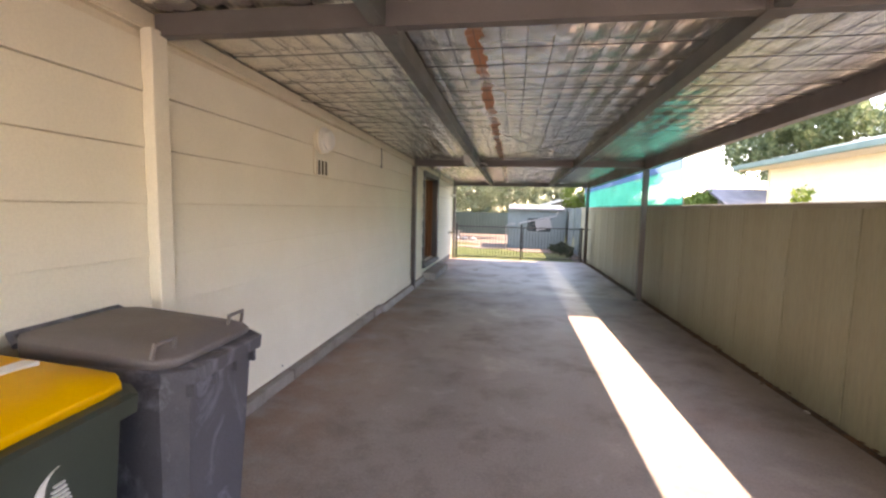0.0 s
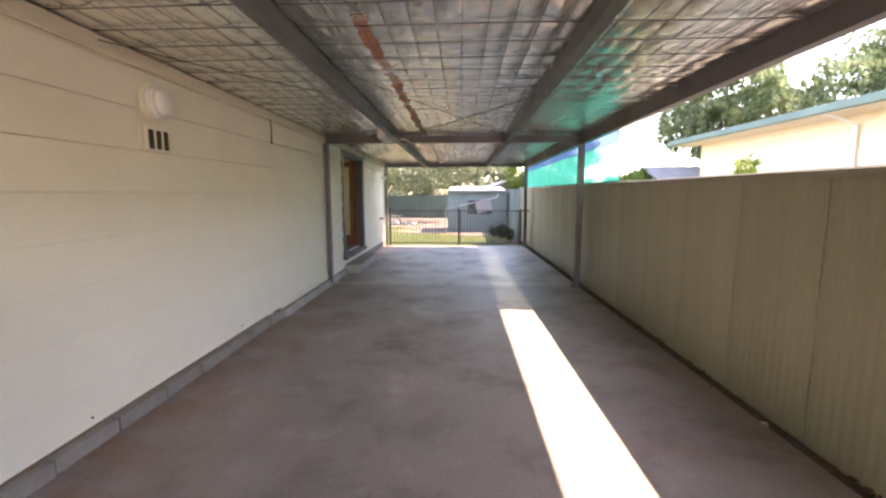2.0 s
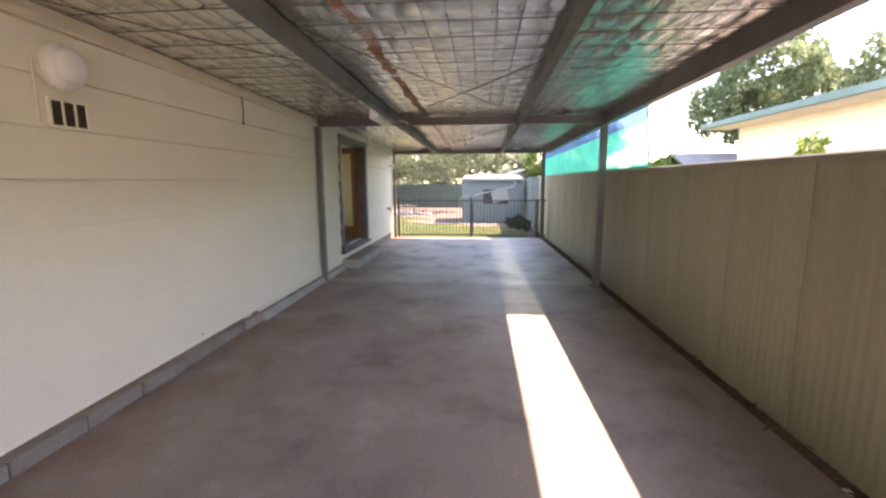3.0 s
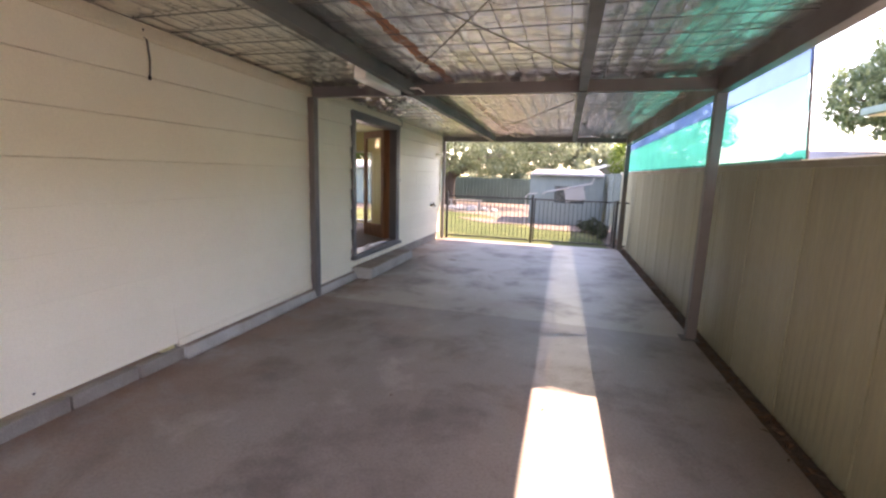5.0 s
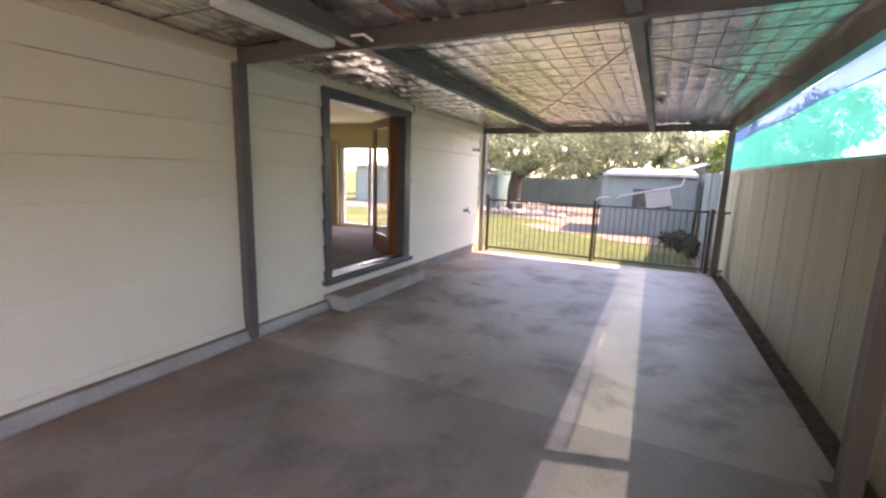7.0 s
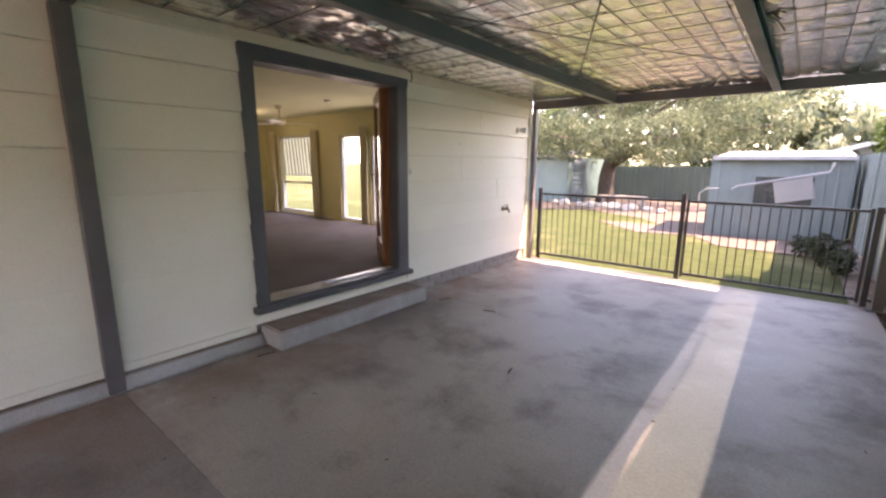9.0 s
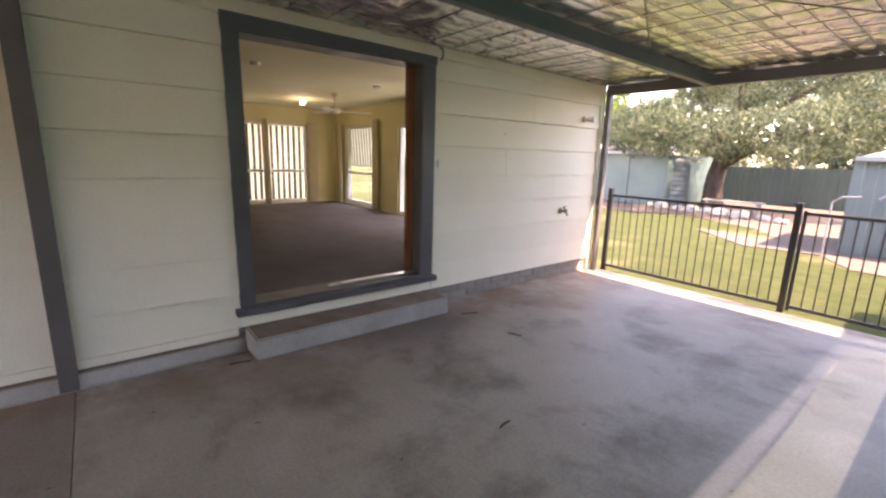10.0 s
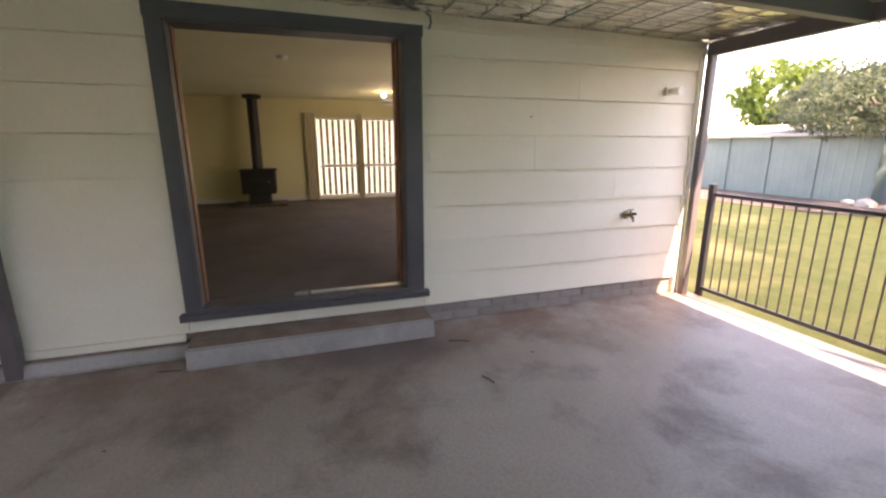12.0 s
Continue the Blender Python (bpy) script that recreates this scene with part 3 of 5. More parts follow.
for x, y in ((-0.70, FRONT_Y), (1.04, FRONT_Y), (-0.71, MID_Y), (1.03, MID_Y)):
    part("bracket", box(box(B(), x - 0.06, x - 0.039, y - 0.05, y + 0.05, beam_z(y) - 0.004, beam_z(y) + 0.10), x - 0.06, x + 0.06, y - 0.05, y + 0.05, beam_z(y) - 0.008, beam_z(y) - 0.0035), STEEL, carport)

# foil sarking sagging between the wires of its safety mesh
CELL_X, CELL_Y = 0.15, 0.30


def foil_sheet():
    nx, ny = 150, 350
    x = np.linspace(0, 1, nx)
    y = np.linspace(-4.5, 13.85, ny)
    vs, fs = [], []
    for j in range(ny):
        right = 2.50 + SKEW * y[j]
        for i in range(nx):
            px = -1.96 + (right + 1.96) * x[i]
            u, v = (px / CELL_X) % 1.0, (y[j] / CELL_Y) % 1.0
            puff = (u * (1 - u) * 4) ** 0.6 * (v * (1 - v) * 4) ** 0.6
            amp = 0.014 + 0.016 * noise.noise(Vector((px * 0.9, y[j] * 0.6, 3)))
            lap = 0.012 * math.sin(px * 4.6 + 0.5) ** 6
            crease = 0.007 * noise.noise(Vector((px * 9, y[j] * 5, 0))) + 0.005 * noise.noise(Vector((px * 22, y[j] * 9, 7)))
            slack = 1 + 3.2 * min(max((-0.75 - px) * 4, 0), 1) * min(max((y[j] - 8.4) * 2, 0), 1) * min(max((12.3 - y[j]) * 1.5, 0), 1)
            crease *= slack
            vs.append((px, y[j], foil_z(y[j]) + 0.022 - max(amp, 0.004) * puff - lap + crease))
    for j in range(ny - 1):
        for i in range(nx - 1):
            k = j * nx + i
            fs.append((k, k + 1, k + nx + 1, k + nx))
    me = bpy.data.meshes.new("ceiling")
    me.from_pydata(vs, [], fs)
    me.materials.append(FOIL)
    me.polygons.foreach_set("use_smooth", [True] * len(me.polygons))
    return tagged(new("ceiling", me), "crinkled silver foil insulation with a rust streak under the carport roof", "ceiling", kind="structure")


foil_sheet()
bm = B()
# roof carried on unseen behind the camera, to darken the front end
y0, y1 = -4.6, 13.93
a = [bm.verts.new(p) for p in ((-2.2, y0, foil_z(y0) + 0.05), (2.645 + SKEW * y0, y0, foil_z(y0) + 0.05), (2.645 + SKEW * y1, y1, foil_z(y1) + 0.05), (-2.2, y1, foil_z(y1) + 0.05))]
b = [bm.verts.new(v.co + Vector((0, 0, 0.03))) for v in a]
for k in range(4):
    bm.faces.new((a[k], a[(k + 1) % 4], b[(k + 1) % 4], b[k]))
bm.faces.new(a[::-1])
bm.faces.new(b)
setting("carport_roof", bm, SHED_ROOF, "sheet steel carport roof", "roof")

bm = B()
for i in range(-13, 17):
    x = i * CELL_X
    pts = [(x + 0.006 * noise.noise(Vector((x, y * 0.8, 1))), y, foil_z(y) + 0.004 + 0.006 * noise.noise(Vector((x * 5, y, 2)))) for y in np.arange(-1.8, 13.8, 0.3)]
    tube(bm, pts, 0.0026, 4, False)
for j in range(-6, 46):
    y = j * CELL_Y
    pts = [(x, y + 0.012 * noise.noise(Vector((x * 0.8, y, 1))), foil_z(y) + 0.001 - 0.012 * abs(noise.noise(Vector((x, y * 3, 2))))) for x in np.arange(-1.93, 2.42 + SKEW * y, 0.2)]
    tube(bm, pts, 0.0038, 4, False)
wires = new("safety_mesh", mesh_of("safety_mesh", bm, WIRE))
tagged(wires, "galvanised wire safety mesh holding up the foil", "wire mesh", kind="stuff")

# ---------- boundary fence ----------
fence = thing("boundary_fence", "olive sheet-steel fence with a capping rail, dirt at its foot", "fence", (0, 0, 0))
PAN = 0.81


def fence_sheet():
    """One pressed sheet: shallow ribs between two folded edges; local y runs along the fence."""
    bm = B()
    prof, t = [], 0.004
    n = 60
    for k in range(n + 1):
        u = k / n
        y = 0.0 if k == 0 else PAN if k == n else 0.006 + (PAN - 0.012) * (k - 1) / (n - 2)
        prof.append((0.028 if k in (0, n) else -0.001 * math.sin(u * 2 * math.pi * 11), y))
    a = [bm.verts.new((x, y, -0.05)) for x, y in prof]
    b = [bm.verts.new((x, y, 1.66)) for x, y in prof]
    c = [bm.verts.new((x + t + 0.02, y, 1.66)) for x, y in prof]
    e = [bm.verts.new((x + t + 0.02, y, -0.05)) for x, y in prof]
    for k in range(n):
        bm.faces.new((a[k], a[k + 1], b[k + 1], b[k]))
        bm.faces.new((e[k], c[k], c[k + 1], e[k + 1]))
    bm.faces.new((a[0], b[0], c[0], e[0]))
    box(bm, 0.032, 0.06, -0.03, 0.03, -0.05, 1.66)
    bm.faces.new((a[-1], e[-1], c[-1], b[-1]))
    return mesh_of("fence_sheet", bm, FENCE)


sheet_me = fence_sheet()
y = 3.62 - 9 * PAN
while y < 15.3:
    piece("fence_sheet", sheet_me, fence, (fence_x(y), y, 0), (0, 0, -math.degrees(math.atan(SKEW))))
    y += PAN
for k in range(7):
    y0, y1 = -3.8 + k * 2.8, -3.8 + (k + 1) * 2.8 - 0.004
    bm = B()
    prism(bm, [(-0.03, 1.645), (0.045, 1.645), (0.045, 1.69), (0.035, 1.7), (-0.02, 1.7), (-0.03, 1.69)], 0, y1 - y0, "y")
    r = part("capping_rail", bm, FENCE_CAP, fence)
    r.matrix_basis = pose(fence_x(y0), y0, 0, 0, 0, -math.degrees(math.atan(SKEW)))

# shade cloth tied above the fence
net = thing("shade_cloth", "green shade cloth screen tied above the fence", "shade cloth", (0, 0, 0))
bm = B()
ny, nz = 60, 10
grid = []
for j in range(ny + 1):
    row = []
    for i in range(nz + 1):
        v = i / nz
        y = 6.98 + 0.16 * v + 8.2 * j / ny
        top = 2.27 - 0.012 * (y - 7)
        z = 1.69 + (top - 1.69) * v
        row.append(bm.verts.new((fence_x(y) + 0.012 + 0.03 * math.sin(v * 3.1) * noise.noise(Vector((y * 1.2, v * 1.5, 5))), y, z)))
    grid.append(row)
for j in range(ny):
    for i in range(nz):
        bm.faces.new((grid[j][i], grid[j + 1][i], grid[j + 1][i + 1], grid[j][i + 1]))
part("cloth", bm, NET, net, smooth=True)
bm = B()
g = [[bm.verts.new((fence_x(y) + 0.014 + 0.012 * math.sin(y * 2.3 + 2 * v), y, 2.26 - 0.012 * (y - 7) + 0.19 * v)) for v in (0, 0.5, 1)] for y in np.arange(7.1, 15.4, 0.2)]
for p, q in zip(g, g[1:]):
    for k in range(2):
        bm.faces.new((p[k], q[k], q[k + 1], p[k + 1]))
part("top_band", bm, BLUE_BAND, net, "blue woven band along the top", smooth=True)
part("hem", tube(B(), [(fence_x(y) + 0.012, y, 1.705) for y in np.arange(7.03, 15.3, 0.5)], 0.012, 6), NET, net, "darker doubled hem")
part("hem", tube(B(), [(fence_x(7.1) + 0.012, 6.98 + 0.16 * v, 1.69 + 0.74 * v) for v in np.linspace(0, 1, 6)], 0.010, 6), CABLE, net, "dark bound end")

# ---------- picket gate ----------
GY = 13.84
gate = thing("pool_fence", "black powder-coated picket fence and gate across the carport end", "picket fence", (0, GY, 0))
for x, h in ((-1.83, 1.10), (0.20, 1.10), (2.02, 1.05)):
    p = part("fence_post", box(B(), x - 0.026, x + 0.026, -0.026, 0.026, -0.06, h, 0.003), BLACK_STEEL, gate)
    part("post_cap", box(B(), x - 0.031, x + 0.031, -0.031, 0.031, h, h + 0.018, 0.008), BLACK_STEEL, p)
part("gate_stile", box(B(), 0.24, 0.27, -0.015, 0.015, 0.03, 1.05, 0.003), BLACK_STEEL, gate)
part("gate_stile", box(B(), 1.95, 1.98, -0.015, 0.015, 0.03, 1.05, 0.003), BLACK_STEEL, gate)
for x0, x1 in ((-1.804, 0.174), (0.27, 1.95), (2.046, 2.27)):
    for z in (0.07, 1.02):
        part("fence_rail", box(B(), x0, x1, -0.014, 0.014, z - 0.016, z + 0.016, 0.003), BLACK_STEEL, gate)
picket_me = mesh_of("picket", tube(B(), [(0, 0, 0.05), (0, 0, 1.0)], 0.007, 6), BLACK_STEEL)
for x0, x1, n in ((-1.804, 0.174, 21), (0.27, 1.95, 18), (2.046, 2.27, 3)):
    for k in range(1, n):
        piece("picket", picket_me, gate, (x0 + (x1 - x0) * k / n, 0, 0))

# ---------- bins ----------


def wheelie_bin(label, at, turn, body_mat, lid_mat, moon=False):
    b = thing("wheelie_bin", label, "wheelie bin", at, turn)
    bm = B()
    rings = []
    for z, d, w, dx in ((0.06, 0.27, 0.215, 0.0), (0.5, 0.30, 0.24, 0.0), (0.915, 0.325, 0.262, 0.0), (0.92, 0.365, 0.288, 0.0), (0.975, 0.37, 0.292, 0.0), (0.982, 0.35, 0.28, 0.0)):
        ring = []
        for k in range(24):
            a = 2 * math.pi * (k + 0.5) / 24
            cx, cy = math.cos(a), math.sin(a)
            s = (abs(cx) ** 12 + abs(cy) ** 12) ** (-1 / 12)
            ring.append(bm.verts.new((dx + d * cx * s, w * cy * s, z)))
        rings.append(ring)
    for p, q in zip(rings, rings[1:]):
        for k in range(24):
            bm.faces.new((p[k], p[(k + 1) % 24], q[(k + 1) % 24], q[k]))
    bm.faces.new(rings[0][::-1])
    bm.faces.new(rings[-1])
    body = part("body", bm, body_mat, b)
    for yy in (() if moon else (-0.2, -0.07, 0.07, 0.2)):
        part("rim_rib", box(B(), 0.312, 0.346, yy - 0.008, yy + 0.008, 0.86, 0.935), body_mat, body)
    # domed lid with a turned-down edge
    bm = B()
    rings = []
    for z, f in ((0.975, 1.02), (0.976, 1.05), (1.004, 1.05), (1.012, 1.035), (1.014, 0.96), (1.024, 0.93), (1.034, 0.6), (1.038, 0.2)):
        ring = []
        for k in range(32):
            a = 2 * math.pi * (k + 0.5) / 32
            cx, cy = math.cos(a), math.sin(a)
            s = (abs(cx) ** 10 + abs(cy) ** 10) ** (-1 / 10)
            lx = -0.03 + (0.325 if moon else 0.32) * f * cx * s
            ring.append(bm.verts.new((lx, 0.268 * f * cy * s, z + (0.30 - lx) * 0.08 * (z > 0.98))))
        rings.append(ring)
    for p, q in zip(rings, rings[1:]):
        for k in range(32):
            bm.faces.new((p[k], p[(k + 1) % 32], q[(k + 1) % 32], q[k]))
    bm.faces.new(rings[-1])
    lid = part("lid", bm, lid_mat, b, "yellow domed lid" if moon else "", smooth=True)
    for yy in (() if moon else (-0.22, 0.22)):
        part("lid_grip", tube(B(), [(0.235, yy - 0.055, 1.02), (0.245, yy - 0.05, 1.071), (0.245, yy + 0.05, 1.071), (0.235, yy + 0.055, 1.02)], 0.009, 6), lid_mat, lid)
    part("hinge_bar", tube(B(), [(-0.33, -0.26, 1.03), (-0.385, -0.24, 1.06), (-0.385, 0.24, 1.06), (-0.33, 0.26, 1.03)], 0.016, 8), body_mat, b)
    for yy in (-0.25, 0.25):
        wh = part("wheel", lathe(B(), [(0.06, yy - 0.028), (0.1, yy - 0.026), (0.1, yy + 0.026), (0.06, yy + 0.028)], 20, "y", (-0.26, 0, 0.1)), RUBBER, b)
    part("axle", tube(B(), [(-0.26, -0.25, 0.1), (-0.26, 0.25, 0.1)], 0.012), RUBBER, b)
    if moon:
        part("lid_sticker", box(B(), -0.03, 0.03, -0.10, 0.22, 1.046, 1.0625), WHITE_PLASTIC, lid, "white label strip")
        bm = B()
        for k in range(14):
            a0, a1 = radians(100 + 160 * k / 14), radians(100 + 160 * (k + 1) / 14)
            def ring_at(a, f):
                wdt = 0.03 * math.sin((a - radians(100)) / radians(160) * math.pi) * f
                return (0.0, (0.095 - wdt) * -math.cos(a) * -1, 0.095 * math.sin(a) + wdt * 0)
            p = [ring_at(a0, 0), ring_at(a1, 0), ring_at(a1, 1), ring_at(a0, 1)]
            tilt = 0.330
            vs = [bm.verts.new((tilt - 0.016, q[1] + 0.02, 0.775 + q[2])) for q in p]
            vs2 = [bm.verts.new((tilt - 0.004, q[1] + 0.02, 0.775 + q[2])) for q in p]
            bm.faces.new(vs2)
            for i in range(4):
                bm.faces.new((vs[i], vs[(i + 1) % 4], vs2[(i + 1) % 4], vs2[i]))
        for k in range(6):
            box(bm, tilt - 0.016, tilt - 0.004, -0.045 + 0.006 * k, 0.035 - 0.004 * k, 0.745 + 0.014 * k, 0.75 + 0.014 * k)
        part("emblem", bm, WHITE_PLASTIC, body, "white crescent emblem")
    return b


wheelie_bin("charcoal plastic wheelie bin with closed lid against the wall", (-1.535, 1.535, 0), 2, BIN_GREY, BIN_LID)
wheelie_bin("dark green wheelie bin with a bright yellow lid", (-1.54, 0.86, 0.0), 3, BIN_GREEN, BIN_YELLOW, True)

# ---------- room behind the doorway ----------
RX, RY0, RY1 = -8.45, 6.4, 12.95
WIN_BACK = (10.42, 12.30, 0.36, 2.06)
WIN_REAR, GLASS_DOOR, WIN_SIDE = (-7.92, -6.52, 0.40, 2.04), (-5.72, -5.03, 0.36, 2.0), (-4.82, -3.4, 0.36, 2.0)
setting("floor_room", box(B(), RX - 0.2, -2.135, RY0 - 0.2, RY1 + 0.2, 0.1, FLOOR_IN), CARPET, "brown-grey wall-to-wall carpet", "carpet")
setting("ceiling_room", box(B(), RX - 0.2, -2.13, RY0 - 0.2, RY1 + 0.2, CEIL_IN, 2.6), ROOM_CEIL, "plain cream plaster ceiling", "ceiling")
setting("wall_back", pierced(B(), "y", RY0 - 0.2, RY1 + 0.2, -0.1, CEIL_IN, RX - 0.15, RX, [WIN_BACK]), ROOM_PAINT, "cream painted room wall", "wall")
setting("wall_rear", pierced(B(), "x", RX, -2.13, -0.1, CEIL_IN, RY1, RY1 + 0.15, [WIN_REAR, GLASS_DOOR, WIN_SIDE]), ROOM_PAINT, "cream painted room wall with windows", "wall")
setting("wall_side", box(B(), RX, -2.13, RY0 - 0.15, RY0, -0.1, CEIL_IN), ROOM_PAINT, "cream painted room wall", "wall")
bm = B()
box(bm, -2.148, -2.132, RY0, 9.26, FLOOR_IN, CEIL_IN)
box(bm, -2.148, -2.132, 10.84, RY1, FLOOR_IN, CEIL_IN)
box(bm, -2.148, -2.132, 9.26, 10.84, 2.28, CEIL_IN)
setting("wall_lining", bm, ROOM_PAINT, "cream painted inner lining of the house wall", "wall")
bm = B()
box(bm, RX, RX + 0.015, RY0, 10.3, FLOOR_IN, FLOOR_IN + 0.08, 0.003)
box(bm, RX + 0.015, -6.0, RY1 - 0.015, RY1, FLOOR_IN, FLOOR_IN + 0.05, 0.003)
setting("baseboard", bm, WHITE_FRAME, "white painted skirting", "baseboard")
bm = B()
box(bm, -9.4, -2.0, -5.0, 13.75, 2.63, 2.75)
setting("house_roof", bm, SHED_ROOF, "pale house roof", "roof")


def striped_material():
    m, n, l, b = nodes_of("striped_awning_canvas")
    co = coords(n, l)
    sep = n.new("ShaderNodeSeparateXYZ")
    l.new(co, sep.inputs[0])
    w = n.new("ShaderNodeMath")
    w.operation = "PINGPONG"
    l.new(sep.outputs[0], w.inputs[0])
    w.inputs[1].default_value = 0.062
    st = ramp(n, l, w.outputs[0], 0.026, 0.032)
    col = blend(n, l, st, (0.06, 0.04, 0.02), (0.82, 0.76, 0.52))
    l.new(col, b.inputs["Base Color"])
    b.inputs["Roughness"].default_value = 0.9
    tl, mx = n.new("ShaderNodeBsdfTranslucent"), n.new("ShaderNodeMixShader")
    l.new(col, tl.inputs[0])
    mx.inputs[0].default_value = 0.6
    l.new(b.outputs[0], mx.inputs[1])
    l.new(tl.outputs[0], mx.inputs[2])
    l.new(mx.outputs[0], n["Material Output"].inputs[0])
    return m


STRIPE = striped_material()


def glazed(name, width, z0, z1, at, turn, mullions, midrail, label):
    """A framed window; local x runs along the wall."""
    w = thing(name, label, "window", at, turn)
    w["kind"] = "structure"
    f = 0.045
    for nm, bx in (("window_frame", (0, f, z0, z1)), ("window_frame", (width - f, width, z0, z1)), ("window_frame", (f, width - f, z1 - f, z1)), ("window_sill", (f, width - f, z0, z0 + f))):
        part(nm, box(B(), bx[0], bx[1], -0.04, 0.04, bx[2], bx[3], 0.004), WHITE_FRAME, w)
    xs = [f, *[width * m for m in mullions], width - f]
    for m in xs[1:-1]:
        part("mullion", box(B(), m - 0.03, m + 0.03, -0.035, 0.035, z0 + f, z1 - f, 0.004), WHITE_FRAME, w)
    if midrail:
        for a, c in zip(xs, xs[1:]):
            part("glazing_bar", box(B(), a + 0.03, c - 0.03, -0.02, 0.02, midrail - 0.025, midrail + 0.025, 0.003), WHITE_FRAME, w)
    for a, c in zip(xs, xs[1:]):
        p = part("pane", box(B(), a, c, -0.003, 0.003, z0 + f, z1 - f), GLASS, w, "clear glass")
        p.visible_shadow = False
    return w


def awning(at, turn, width, z0, z1, lean, label):
    """Striped canvas drop blind hung outside a window."""
    a = thing("canvas_awning", label, "awning", at, turn)
    bm = B()
    g = []
    for i in range(int(width / 0.02) + 1):
        u = i * 0.02
        g.append([bm.verts.new((u, 0.012 * math.sin(u * 9) * (1 - v) + lean * (1 - v), z0 + (z1 - z0) * v)) for v in (0, 0.25, 0.5, 0.75, 1)])
    for p, q in zip(g, g[1:]):
        for k in range(4):
            bm.faces.new((p[k], q[k], q[k + 1], p[k + 1]))
    part("canvas", bm, STRIPE, a)
    part("bottom_bar", tube(B(), [(0, lean, z0), (width, lean, z0)], 0.015), WHITE_FRAME, a)
    part("roller", tube(B(), [(0, 0, z1 + 0.02), (width, 0, z1 + 0.02)], 0.05), WHITE_FRAME, a)


glazed("window_1", 1.88, WIN_BACK[2], WIN_BACK[3], (RX - 0.07, WIN_BACK[0], 0), 90, (0.5,), 1.05, "white two-light window behind a striped awning")
awning((RX - 0.2, WIN_BACK[0] - 0.1, 0), 90, 2.1, 0.4, 2.15, 0.05, "brown and cream striped canvas awning outside the back window")
glazed("window_2", 1.40, WIN_REAR[2], WIN_REAR[3], (WIN_REAR[0], RY1 + 0.07, 0), 0, (), 1.05, "white window behind a half-lowered striped awning")
awning((WIN_REAR[0] - 0.5, RY1 + 0.19, 0), 0, 1.9, 1.20, 2.1, 0.06, "half-lowered brown and cream striped canvas awning")
glazed("window_3", 0.69, GLASS_DOOR[2], GLASS_DOOR[3], (GLASS_DOOR[0], RY1 + 0.07, 0), 0, (), 0, "white framed glass garden door")
glazed("window_4", 1.42, WIN_SIDE[2], WIN_SIDE[3], (WIN_SIDE[0], RY1 + 0.07, 0), 0, (0.5,), 0, "white framed fixed glass panel")


def curtain(at, turn, width, z0, z1, folds):
    c = thing("curtain", "gathered cream curtain hanging beside the window", "curtain", at, turn, "room curtains")
    bm = B()
    n = folds * 8
    g = []
    for i in range(n + 1):
        u = i / n
        g.append([bm.verts.new((width * u * (1 + 0.05 * (1 - v)), 0.028 * math.sin(u * folds * 2 * math.pi) * (1 - 0.3 * v), z0 + (z1 - z0) * v)) for v in (0, 0.5, 1)])
    for p, q in zip(g, g[1:]):
        for k in range(2):
            bm.faces.new((p[k], q[k], q[k + 1], p[k + 1]))
    part("drape", bm, CURTAIN, c, smooth=True)
    part("rod_end", tube(B(), [(-0.02, 0, z1 - 0.02), (width + 0.02, 0, z1 - 0.02)], 0.012), WHITE_FRAME, c)


for y, w in ((10.22, 0.22), (11.30, 0.12), (12.28, 0.2)):
    curtain((RX + 0.07, y, 0), 90, w, FLOOR_IN + 0.015, 2.14, 4)
for x, w in ((-8.16, 0.2), (-6.58, 0.22), (-5.03, 0.2)):
    curtain((x, RY1 - 0.07, 0), 0, w, FLOOR_IN + 0.015, 2.14, 4)

# slow-combustion stove with its flue and hearth
SX, SY = -8.05, 9.29
stove = thing("wood_stove", "black slow-combustion wood stove with a tall flue", "wood stove", (SX, SY, FLOOR_IN))
part("hearth", box(B(), -0.38, 0.42, -0.5, 0.5, 0, 0.03, 0.005), mat("dark_hearth_tile", (0.07, 0.055, 0.05), None, 5, 60, 0.5), stove)
part("pedestal", box(B(), -0.16, 0.16, -0.2, 0.2, 0.03, 0.22, 0.01), BLACK_IRON, stove)
fb = part("firebox", box(box(B(), -0.24, 0.24, -0.31, 0.31, 0.22, 0.66, 0.02), -0.27, 0.28, -0.33, 0.33, 0.66, 0.69, 0.008), BLACK_IRON, stove)
part("stove_door", box(B(), 0.24, 0.262, -0.22, 0.22, 0.3, 0.6, 0.008), BLACK_IRON, fb)
part("door_glass", box(B(), 0.262, 0.266, -0.16, 0.16, 0.36, 0.54), GLASS, fb)
part("door_knob", tube(B(), [(0.262, 0.19, 0.45), (0.30, 0.19, 0.45)], 0.012), ALUMINIUM, fb)
part("flue", lathe(B(), [(0.095, 0.69), (0.095, 1.98), (0.1, 1.98), (0.1, 2.0), (0.17, 2.02), (0.17, 2.079)], 20), BLACK_IRON, stove, smooth=False)


